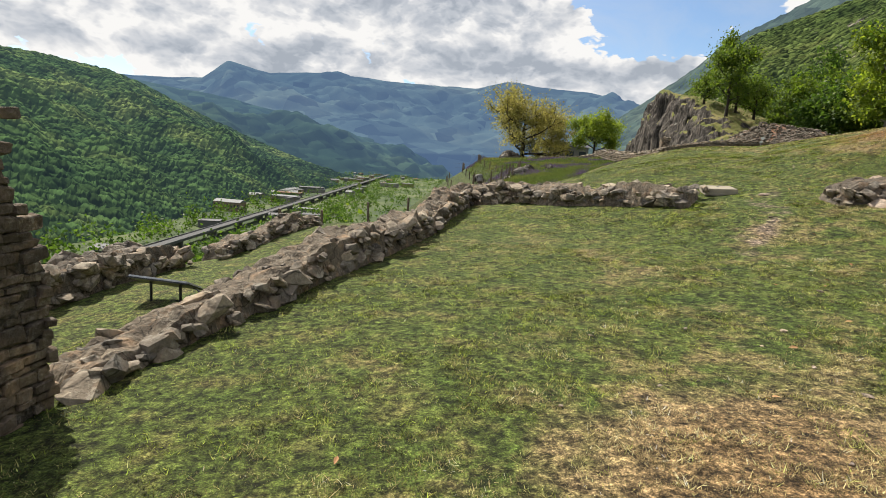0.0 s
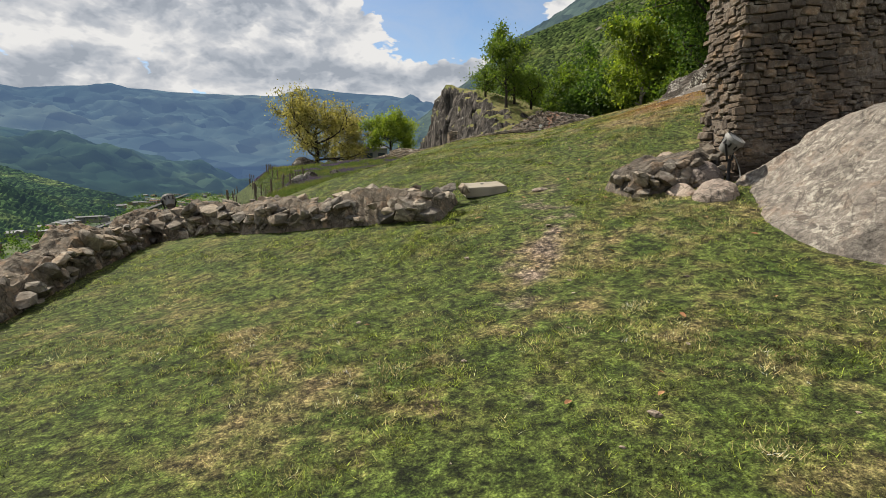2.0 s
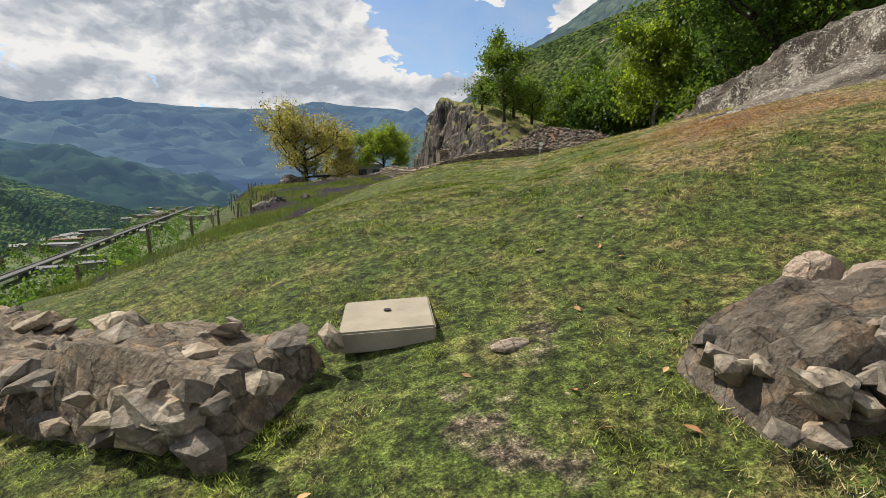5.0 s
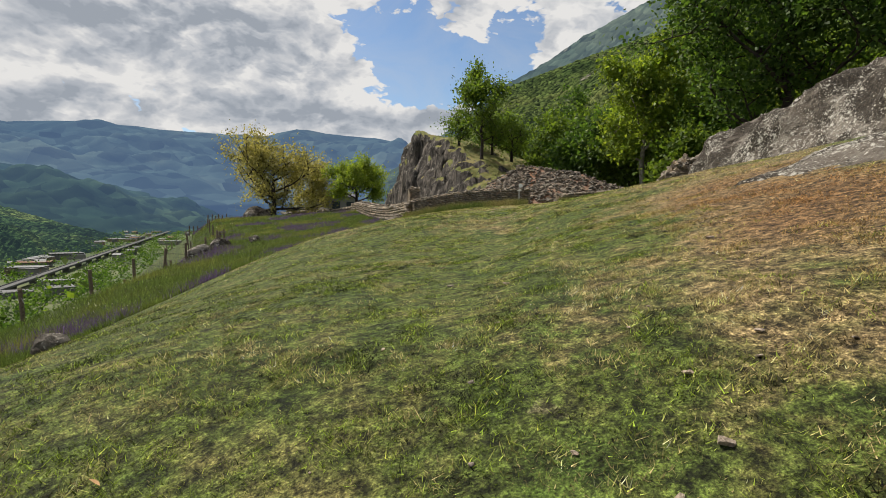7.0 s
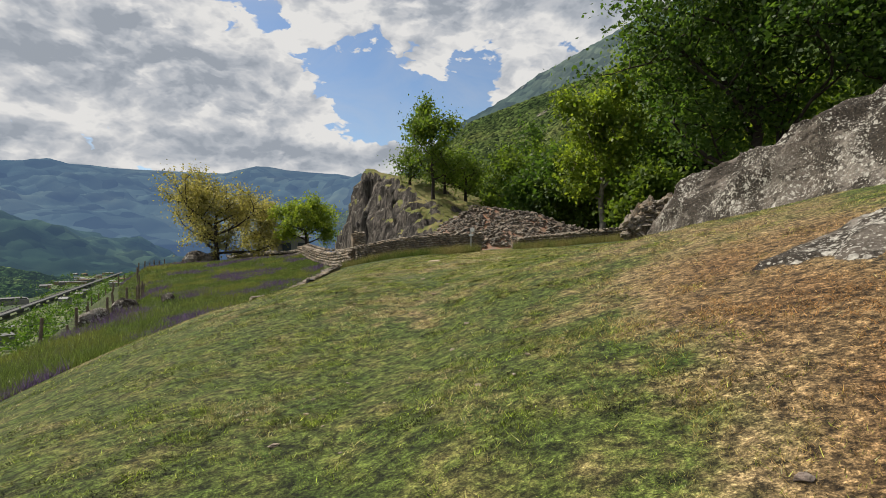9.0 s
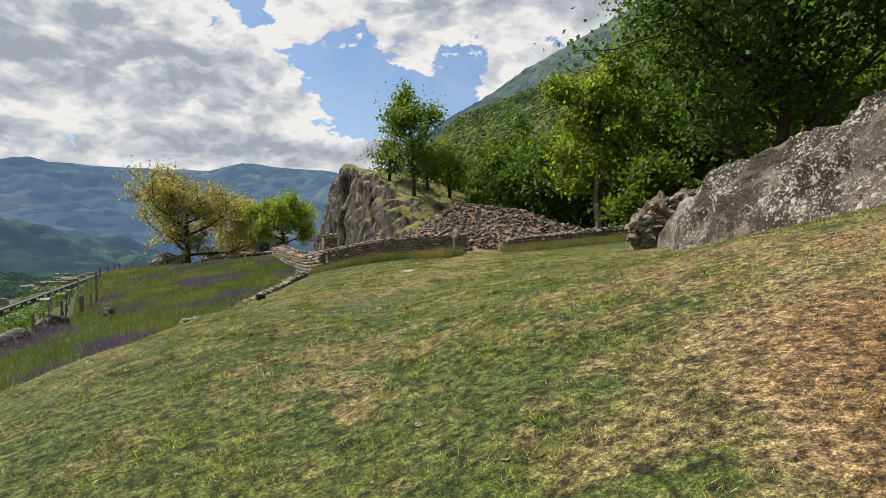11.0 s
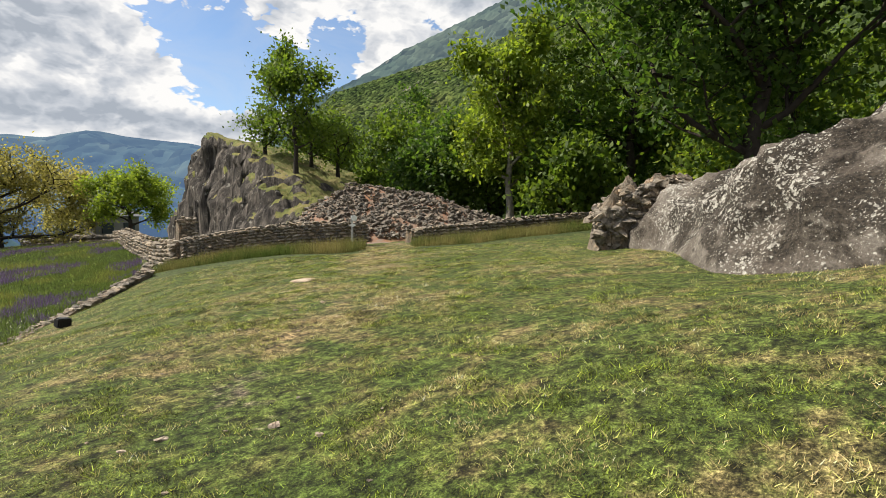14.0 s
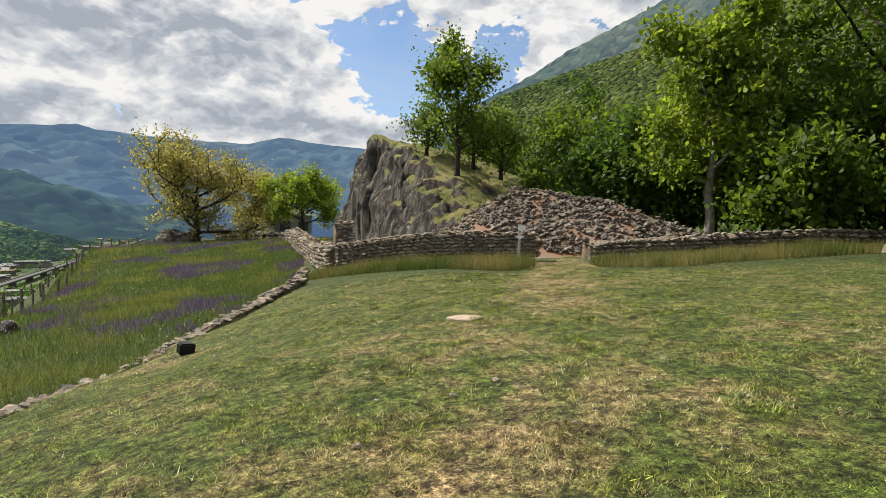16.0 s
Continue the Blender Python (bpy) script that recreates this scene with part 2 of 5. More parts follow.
def land(x, y):
    """Height of the ground at x, y (arrays or numbers)."""
    x, y = np.asarray(x, float), np.asarray(y, float)
    u, v = x * 0.5 + y * 0.866, x * 0.866 - y * 0.5
    mid_z = table(u, -20, -1.6, -1, -0.88, 3, -0.86, 5.5, -0.73, 8, -0.40, 10.9, 0.28, 15, 1.27, 20, 1.52, 25, 2.11, 30, 2.35, 36, 2.40, 42, 2.55, 60, 2.9, 100, 2.6)
    fall = table(u, 0, 0.09, 5, 0.04, 11, 0.135, 16, 0.085, 20, 0.09, 26, 0.03, 32, 0.12, 38, 0.04, 60, 0.05)
    bend = table(u, 0, 0.006, 5, 0.0, 11, 0.002, 16, 0.038, 20, 0.030, 26, 0.040, 32, 0.016, 38, 0.022, 60, 0.0)
    rise = table(u, 0, 0.10, 9, 0.10, 12, 0.12, 16, 0.24, 20, 0.30, 24, 0.24, 28, 0.09, 34, 0.07, 60, 0.05)
    edge = edge_of(u)
    e = np.maximum(edge - v, 0)
    left = np.maximum(-np.maximum(v, edge), 0)
    z = mid_z - fall * left - bend * np.maximum(left - 1, 0) ** 2 + np.where(v > 0, rise * np.minimum(v, 9), 0)
    step = table(u, -5, 0.75, 8, 0.7, 13, 0.3, 20, 0.2, 28, 0.35, 45, 0.3, 60, 0.0)
    z = z - step * smooth(e / table(u, 0, 0.5, 10, 0.9, 25, 1.2, 30, 0.5, 60, 1)) - table(u, -5, 0.05, 12, 0.12, 22, 0.20, 38, 0.11, 74, 0.05, 100, 0.04) * e
    rim = np.maximum(e - table(u, 0, 6, 12, 5, 23, 5, 38, 8.6, 74, 20, 100, 24), 0)
    z = z - 0.5 * rim - 0.012 * np.minimum(rim, 30) ** 2
    z = z - 0.35 * np.maximum(y - 104, 0) - 0.10 * np.maximum(-u - 6, 0)
    z = z - 0.25 * np.maximum(np.minimum(v - 11, 14), 0) * smooth((u - 30) / 8)
    return np.maximum(z, -62)


def ground_z(x, y):
    return float(land(x, y))


def part(name, bm, mat, parent=None, label="", smooth_faces=False):
    """Links a bmesh as one mesh object."""
    me = bpy.data.meshes.new(name)
    bm.to_mesh(me)
    bm.free()
    return from_mesh(name, me, mat, parent, label, smooth_faces)


def from_mesh(name, me, mat, parent=None, label="", smooth_faces=False):
    if mat and not me.materials:
        me.materials.append(mat)
    if smooth_faces:
        me.polygons.foreach_set("use_smooth", [True] * len(me.polygons))
    ob = new(name, me)
    if parent:
        ob.parent = parent
    if label:
        ob["label"] = label
    return ob


def grid_mesh(name, xs, ys, zs):
    """A sheet from matching 2D arrays."""
    n, m = xs.shape
    me = bpy.data.meshes.new(name)
    co = np.stack([xs, ys, zs], -1).reshape(-1, 3)
    i = np.arange(n * m).reshape(n, m)
    quads = np.stack([i[:-1, :-1], i[1:, :-1], i[1:, 1:], i[:-1, 1:]], -1).reshape(-1, 4)
    me.from_pydata(co.tolist(), [], quads.tolist())
    me.update()
    return me


def rnd_noise(x, y, scale, seed=0.0):
    """Cheap smooth noise from sines, about -1 to 1, for arrays."""
    x, y = x / scale + seed * 7.1, y / scale + seed * 3.7
    return (np.sin(1.7 * x + 1.3 * np.sin(0.9 * y + seed)) + np.sin(2.1 * y + 1.1 * np.sin(1.3 * x + 2 * seed)) + 0.6 * np.sin(3.3 * x + 2.9 * y + seed) + 0.4 * np.sin(6.1 * x - 5.3 * y)) / 3.0


LATTICE = np.random.default_rng(11).random((257, 257)) * 2 - 1


def value_noise(x, y, scale, seed=0, octaves=3):
    """Irregular patches, about -1 to 1, for arrays."""
    out, amp, tot = 0.0, 1.0, 0.0
    for k in range(octaves):
        a, b = x / scale + 17.3 * (seed + k), y / scale + 31.7 * (seed + k)
        i, j = np.floor(a).astype(int), np.floor(b).astype(int)
        p, q = smooth(a - i), smooth(b - j)
        i, j = i % 256, j % 256
        out = out + amp * ((LATTICE[i, j] * (1 - p) + LATTICE[i + 1, j] * p) * (1 - q) + (LATTICE[i, j + 1] * (1 - p) + LATTICE[i + 1, j + 1] * p) * q)
        tot += amp
        amp *= 0.6
        scale *= 0.47
    return out / tot * 1.5


# ---- ground ----
def lawn_material():
    m, add, shader, link = material("lawn", 0.95)
    at = world_at(add)
    n1 = noise_at(add, at, 0.55, 5, 0.6)
    n2 = noise_at(add, at, 2.2, 6, 0.65)
    n3 = noise_at(add, at, 28, 5, 0.7)
    green = ramp(add, n2, [(0.3, (0.055, 0.090, 0.015)), (0.5, (0.105, 0.135, 0.028)), (0.68, (0.20, 0.18, 0.06))])
    dry = ramp(add, n3, [(0.3, (0.22, 0.15, 0.075)), (0.7, (0.40, 0.29, 0.15))])
    dry = mixed(add, ramp(add, add("ShaderNodeAttribute", attribute_name="straw").outputs["Fac"], [(0.36, grey(0)), (0.62, grey(1))]), dry, ramp(add, n3, [(0.3, (0.13, 0.07, 0.035)), (0.7, (0.31, 0.18, 0.085))]))
    earth = ramp(add, n3, [(0.3, (0.17, 0.125, 0.09)), (0.7, (0.36, 0.28, 0.21))])
    worn = add("ShaderNodeAttribute", attribute_name="worn").outputs["Fac"]
    straw = add("ShaderNodeAttribute", attribute_name="straw").outputs["Fac"]
    wild = add("ShaderNodeAttribute", attribute_name="wild").outputs["Fac"]
    far = add("ShaderNodeAttribute", attribute_name="far").outputs["Fac"]
    k = add("ShaderNodeMath", operation="ADD", i0=add("ShaderNodeMath", operation="MULTIPLY", i0=n2, i1=0.9).outputs[0], i1=straw).outputs[0]
    col = mixed(add, ramp(add, k, [(0.58, grey(0)), (0.86, grey(0.92))]), green, dry)
    k = add("ShaderNodeMath", operation="ADD", i0=add("ShaderNodeMath", operation="MULTIPLY", i0=noise_at(add, at, 3.6, 5, 0.6), i1=0.8).outputs[0], i1=worn).outputs[0]
    col = mixed(add, ramp(add, k, [(0.72, grey(0)), (0.88, grey(1))]), col, earth)
    meadow = ramp(add, noise_at(add, at, 0.9, 6, 0.7), [(0.3, (0.04, 0.065, 0.016)), (0.55, (0.075, 0.10, 0.024)), (0.75, (0.13, 0.125, 0.045))])
    col = mixed(add, wild, col, meadow)
    fields = ramp(add, noise_at(add, at, 0.012, 4, 0.6), [(0.35, (0.03, 0.05, 0.022)), (0.5, (0.06, 0.085, 0.03)), (0.62, (0.11, 0.125, 0.055))])
    col = mixed(add, 1.0, col, ramp(add, noise_at(add, at, 11, 5, 0.75), [(0.38, grey(0.14)), (0.5, grey(0.72)), (0.62, grey(1.5))]), "MULTIPLY")
    col = mixed(add, 1.0, col, ramp(add, n3, [(0.36, grey(0.35)), (0.64, grey(1.45))]), "MULTIPLY")
    col = mixed(add, 1.0, col, ramp(add, noise_at(add, at, 85, 4, 0.7), [(0.34, grey(0.22)), (0.5, grey(0.8)), (0.66, grey(1.75))]), "MULTIPLY")
    col = mixed(add, far, col, fields)
    link(col, shader.inputs["Base Color"])
    link(add("ShaderNodeBump", Strength=0.8, Distance=0.05, Height=n3).outputs[0], shader.inputs["Normal"])
    return m


def path_off(x, y):
    """Distance from the trodden line."""
    u, v = x * 0.5 + y * 0.866, x * 0.866 - y * 0.5
    return np.abs(v - table(u, -5, 0.3, 3, 0.35, 8, 0.25, 11, 0.45, 15, 0.9, 20, 0.3, 26, -0.6, 32, -0.2, 38, 0.7, 44, 1.4, 60, 2.0)), u, v


BARE = [(2.9, 5.2, 0.29), (4.7, 7.9, 0.34), (4.3, 7.2, 0.16), (4.7, 8.4, 0.16), (5.3, 9.2, 0.26), (5.9, 9.7, 0.25), (6.0, 10.8, 0.3), (5.4, 7.5, 0.12), (8.4, 15.8, 0.17), (8.6, 15.1, 0.19), (10.0, 14.4, 0.28),
        (8.1, 15.6, 0.12), (9.1, 16.9, 0.15), (12.4, 23.0, 0.36), (13.5, 23.4, 0.2), (12.2, 21.7, 0.22), (13.0, 25.3, 0.27), (14.7, 25.4, 0.25), (14.8, 24.7, 0.16), (-2.4, 3.8, 0.25)]
DRY = [(12.6, 21.7, 0.3), (14.1, 20.2, 0.4), (14.3, 22.7, 0.4), (14.2, 24.4, 0.3), (16.9, 28.4, 0.44), (0.9, 1.7, 0.7), (2.7, 4.6, 0.6), (0.9, 4.0, 0.56), (2.6, 6.3, 0.24), (-0.7, 3.8, 0.46), (3.6, 9.8, 0.4)]


def spotted(x, y, spots, seed):
    """Ragged patches round a few places."""
    out = 0.0
    rag = 1 + 0.55 * value_noise(x, y, 0.35, seed, 3)
    for px, py, r in spots:
        out = np.maximum(out, np.exp(-(((x - px) ** 2 + (y - py) ** 2) / (r * r)) * rag ** 2))
    return out


def strengths(x, y):
    """How worn, dry and wild the ground is."""
    off, u, v = path_off(x, y)
    worn = 0.25 * np.exp(-(off / 0.5) ** 2) * table(u, -3, 0.8, 3, 0.85, 6, 0.8, 8, 1.25, 10, 1.6, 13, 1.2, 16, 0.5, 22, 0.55, 25, 0.75, 28, 0.7, 31, 0.3, 60, 0.3)
    worn = worn + 0.17 * value_noise(x, y, 0.8, 2)
    straw = 0.52 * np.exp(-(((u - 18.3) / 4.8) ** 2 + ((v - 3.7) / 2.0) ** 4)) + 0.22 * np.exp(-((u - 30) / 7) ** 2 - ((v - 3.2) / 2.6) ** 2) + 0.16 * np.exp(-(off / 1.3) ** 2)
    straw = straw + 0.30 * value_noise(x, y, 1.4, 5, 4) - 0.10 * smooth((9 - u) / 6) - 0.24 * smooth((1.8 - v) / 2) * smooth((u - 8) / 3) * smooth((24 - u) / 4)
    straw = straw + 0.26 * np.exp(-((u - 2.6) / 2.2) ** 2 - ((v - 0.9) / 1.3) ** 2)
    worn = worn - 0.05 + 0.36 * spotted(x, y, BARE, 31)
    straw = straw + 0.17 * spotted(x, y, DRY, 32)
    edge = edge_of(u)
    wild = smooth((edge - v + 0.5 * value_noise(x, y, 0.9, 14)) / 0.6) * smooth((u - 11.5 + 1.5 * value_noise(x, y, 0.7, 15)) / 3) + smooth((u - 37.5) / 1.2) * smooth((np.abs(v - 1.2) - 0.7) / 0.5) * (v > edge)
    straw = straw + 0.2 * np.exp(-((v - edge - 0.5) / 0.5) ** 2) * (u > 24)
    return worn, straw, np.clip(wild, 0, 1)


def bumps(x, y):
    near = np.exp(-((x - 8) ** 2 + (y - 18) ** 2) / 60 ** 2)
    return near * (0.02 * rnd_noise(x, y, 0.9, 1.0) + 0.04 * rnd_noise(x, y, 2.9, 3.0))


def build_ground():
    def spread(n, fine, far):
        s = np.linspace(-1, 1, n)
        k = 6.2
        return np.sign(s) * (np.sinh(np.abs(s) * k) / np.sinh(k)) * far + fine * s
    a = spread(420, 26, 4700)
    xs, ys = np.meshgrid(a + 8.0, a + 18.0, indexing="ij")
    zs = land(xs, ys)
    zs = zs + bumps(xs, ys)
    me = grid_mesh("ground", xs, ys, zs)
    worn, straw, wild = strengths(xs, ys)
    far = smooth((np.hypot(xs - 8, ys - 18) - 130) / 60)
    for name, val in (("worn", worn), ("straw", straw), ("wild", wild), ("far", far)):
        me.attributes.new(name, "FLOAT", "POINT").data.foreach_set("value", val.ravel().astype(np.float32))
    ob = from_mesh("ground", me, lawn_material(), smooth_faces=True)
    tagged(ob, "mown hillside lawn with worn dry path and bare earth", "ground", kind="structure")


build_ground()


# ---- distance ----
def haze_material(name, low, high, light, blue, glow, scale, snow=0.0, rock=0.0, near=0.0, far=0.0):
    """Wooded slopes; the haze of distance is put in as bluish emission."""
    m, add, shader, link = material(name, 1.0)
    shader.inputs["Specular IOR Level"].default_value = 0.0
    at = world_at(add)
    cell = add("ShaderNodeTexVoronoi", Vector=at, Scale=scale)
    patch = noise_at(add, at, scale * 0.09, 5, 0.6)
    col = ramp(add, patch, [(0.32, low), (0.52, high), (0.66, light)])
    col = mixed(add, 1.0, col, ramp(add, cell.outputs["Color"], [(0.0, grey(0.35)), (1.0, grey(1.6))]), "MULTIPLY")
    if rock:
        col = mixed(add, ramp(add, noise_at(add, at, scale * 0.3, 7, 0.7), [(0.62, grey(0)), (0.68, grey(rock))]), col, (0.2, 0.18, 0.15))
    if snow:
        h = add("ShaderNodeSeparateXYZ", i0=at).outputs[2]
        k = add("ShaderNodeMath", operation="MULTIPLY_ADD", i0=noise_at(add, at, 0.012, 7, 0.7), i1=420.0, i2=h).outputs[0]
        col = mixed(add, add("ShaderNodeMapRange", i0=k, i1=snow, i2=snow + 50).outputs[0], col, (0.8, 0.82, 0.85))
    link(col, shader.inputs["Base Color"])
    bump = add("ShaderNodeBump", Strength=1.0, Distance=6.0, Height=add("ShaderNodeMath", operation="SUBTRACT", i0=1.0, i1=cell.outputs["Distance"]).outputs[0])
    link(bump.outputs[0], shader.inputs["Normal"])
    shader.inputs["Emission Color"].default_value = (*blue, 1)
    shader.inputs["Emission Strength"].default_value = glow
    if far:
        # emission grows with distance to imitate more air before the farther ground
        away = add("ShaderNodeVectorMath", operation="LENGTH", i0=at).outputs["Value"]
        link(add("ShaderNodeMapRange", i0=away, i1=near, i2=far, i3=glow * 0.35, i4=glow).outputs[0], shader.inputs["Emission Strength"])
    return m


CENTRE = Vector((6.0, 9.0, 2.0))


def mountain(name, label, mat, yaws, tops, top_d, feet, foot_d, seed, rough, n=260, m=90, bump=0.0, power=1.0):
    """A slope between a foot line and a skyline, given by bearing (degrees left of +y), rise and distance."""
    yaw = np.linspace(yaws[0], yaws[-1], n)
    inc = np.sign(yaws[-1] - yaws[0])
    def along(v):
        return np.interp(yaw * inc, np.array(yaws) * inc, v)
    e1, d1, e0, d0 = along(tops), along(top_d), along(feet), along(foot_d)
    w = np.linspace(0, 1.12, m)
    dist = d0[:, None] + (d1 - d0)[:, None] * w[None, :]
    z0, z1 = d0 * np.tan(np.radians(e0)), d1 * np.tan(np.radians(e1))
    ww = np.where(w < 1, w ** power, 1 - (w - 1) * 1.5)
    zs = z0[:, None] + (z1 - z0)[:, None] * ww[None, :]
    xs = CENTRE.x - np.sin(np.radians(yaw))[:, None] * dist
    ys = CENTRE.y + np.cos(np.radians(yaw))[:, None] * dist
    span = float(np.mean(d1 - d0))
    mound = rough * span * (0.06 * rnd_noise(xs, ys, span * 0.28, seed) + 0.025 * rnd_noise(xs, ys, span * 0.09, seed + 1) + 0.01 * rnd_noise(xs, ys, span * 0.03, seed + 2))
    zs = zs + mound * np.sin(np.pi * np.clip(w, 0, 1))[None, :] + 0.10 * mound
    rng = np.random.default_rng(int(seed * 10))
    zs = zs + bump * rng.random(zs.shape)
    zs[:, 0] = np.minimum(zs[:, 0], -62)
    ob = from_mesh(name, grid_mesh(name, xs, ys, zs), mat, smooth_faces=bump == 0)
    tagged(ob, label, "mountain", kind="structure")
    return ob


# each slope's material glows faintly bluish, standing in for haze
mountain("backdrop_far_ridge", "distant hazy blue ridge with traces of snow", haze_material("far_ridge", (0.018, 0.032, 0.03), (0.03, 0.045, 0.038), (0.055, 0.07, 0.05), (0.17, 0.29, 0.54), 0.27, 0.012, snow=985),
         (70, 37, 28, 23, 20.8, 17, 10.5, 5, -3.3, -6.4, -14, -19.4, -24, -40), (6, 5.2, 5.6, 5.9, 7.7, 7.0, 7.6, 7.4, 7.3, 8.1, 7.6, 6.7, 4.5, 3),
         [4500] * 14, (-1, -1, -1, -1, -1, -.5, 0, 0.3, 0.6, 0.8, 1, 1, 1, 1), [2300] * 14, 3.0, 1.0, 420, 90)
# the cloud shadow is painted in with near-black greens; no cloud casts it
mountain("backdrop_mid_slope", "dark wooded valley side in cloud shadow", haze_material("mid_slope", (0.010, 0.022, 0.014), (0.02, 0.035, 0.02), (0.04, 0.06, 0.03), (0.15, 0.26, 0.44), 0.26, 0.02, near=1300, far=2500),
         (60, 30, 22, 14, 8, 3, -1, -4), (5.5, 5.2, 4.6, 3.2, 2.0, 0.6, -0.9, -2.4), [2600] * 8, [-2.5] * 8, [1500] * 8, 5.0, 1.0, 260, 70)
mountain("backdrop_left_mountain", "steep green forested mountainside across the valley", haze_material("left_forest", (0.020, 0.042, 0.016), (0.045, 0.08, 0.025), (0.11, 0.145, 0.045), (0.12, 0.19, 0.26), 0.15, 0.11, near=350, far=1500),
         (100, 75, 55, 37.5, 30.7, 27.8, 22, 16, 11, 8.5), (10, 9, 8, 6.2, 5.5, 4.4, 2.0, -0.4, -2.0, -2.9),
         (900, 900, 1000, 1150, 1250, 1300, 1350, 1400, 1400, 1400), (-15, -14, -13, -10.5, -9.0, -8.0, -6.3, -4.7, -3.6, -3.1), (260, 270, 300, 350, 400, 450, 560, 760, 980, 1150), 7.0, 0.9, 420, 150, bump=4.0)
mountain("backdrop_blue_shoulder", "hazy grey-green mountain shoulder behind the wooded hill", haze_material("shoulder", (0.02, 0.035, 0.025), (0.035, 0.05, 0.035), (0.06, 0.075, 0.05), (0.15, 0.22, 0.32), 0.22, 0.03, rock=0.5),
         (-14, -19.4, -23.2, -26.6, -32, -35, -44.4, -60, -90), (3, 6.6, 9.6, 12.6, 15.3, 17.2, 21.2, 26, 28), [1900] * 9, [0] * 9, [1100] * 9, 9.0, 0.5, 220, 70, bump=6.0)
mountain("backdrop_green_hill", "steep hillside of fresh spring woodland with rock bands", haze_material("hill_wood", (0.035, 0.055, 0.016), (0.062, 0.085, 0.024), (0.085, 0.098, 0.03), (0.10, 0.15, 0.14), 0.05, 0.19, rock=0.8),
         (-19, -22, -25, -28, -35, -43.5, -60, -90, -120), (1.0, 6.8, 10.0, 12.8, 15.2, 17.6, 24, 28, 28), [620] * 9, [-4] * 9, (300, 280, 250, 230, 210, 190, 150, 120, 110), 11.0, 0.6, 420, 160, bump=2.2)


# ---- stones ----
def hull_stone(seed, flat=0.6, n=16):
    """An angular stone about one unit across."""
    rng = random.Random(seed)
    bm = bmesh.new()
    for _ in range(n):
        d = Vector((rng.gauss(0, 1), rng.gauss(0, 1), rng.gauss(0, 1))).normalized() * rng.uniform(0.42, 0.56)
        d = Vector((max(-0.42, min(0.42, d.x)), max(-0.42, min(0.42, d.y)), max(-0.40, min(0.40, d.z)) * flat))
        bm.verts.new(d)
    out = bmesh.ops.convex_hull(bm, input=bm.verts[:])
    bmesh.ops.delete(bm, geom=list({g for g in out["geom_interior"] + out["geom_unused"] if isinstance(g, bmesh.types.BMVert)}), context="VERTS")
    bmesh.ops.recalc_face_normals(bm, faces=bm.faces[:])
    me = bpy.data.meshes.new("stone")
    bm.to_mesh(me)
    bm.free()
    return me


STONES = [hull_stone(40 + i, flat=0.75, n=18) for i in range(9)]
for me in STONES:
    me.materials.append(STONE)


def stone_at(place, size, parent=None, rng=random, name="stone", yaw=None, tilt=12, mesh=None, mat=None):
    ob = new(name, mesh or rng.choice(STONES))
    ob.matrix_world = Matrix.Translation(place) @ Euler((radians(rng.uniform(-tilt, tilt)), radians(rng.uniform(-tilt, tilt)),
                      yaw + radians(rng.uniform(-10, 10)) if yaw is not None else rng.uniform(0, 6.28))).to_matrix().to_4x4() @ Matrix.Diagonal((*size, 1))
    if parent:
        m = ob.matrix_world.copy()
        ob.parent = parent
        ob.matrix_world = m
    return ob


def stone_pile(spots, parent, rng, meshes, mat, name="stones"):
    """Stones past those that are parts of their own, as one mesh."""
    src = [(np.array([v.co[:] for v in me.vertices]), [list(f.vertices) for f in me.polygons]) for me in meshes]
    verts, faces, o = [], [], 0
    for place, size, yaw, tilt in spots:
        co, fs = rng.choice(src)
        m = np.array(Euler((radians(rng.uniform(-tilt, tilt)), radians(rng.uniform(-tilt, tilt)), yaw)).to_matrix())
        verts.append((co * np.array(size)) @ m.T + np.array(place))
        faces += [[i + o for i in f] for f in fs]
        o += len(co)
    if verts:
        me = bpy.data.meshes.new(name)
        me.from_pydata(np.concatenate(verts).tolist(), [], faces)
        tagged(from_mesh(name, me, mat, parent), kind="stuff")


def slab_stone(seed):
    """A roughly squared walling stone with broken corners."""
    rng = random.Random(seed)
    bm = bmesh.new()
    bmesh.ops.create_cube(bm, size=1)
    for v in bm.verts:
        v.co += Vector((rng.uniform(-0.10, 0.06), rng.uniform(-0.10, 0.10), rng.uniform(-0.16, 0.16)))
    bmesh.ops.bevel(bm, geom=bm.edges[:], offset=0.10, segments=1, affect="EDGES")
    me = bpy.data.meshes.new("stone")
    bm.to_mesh(me)
    bm.free()
    return me


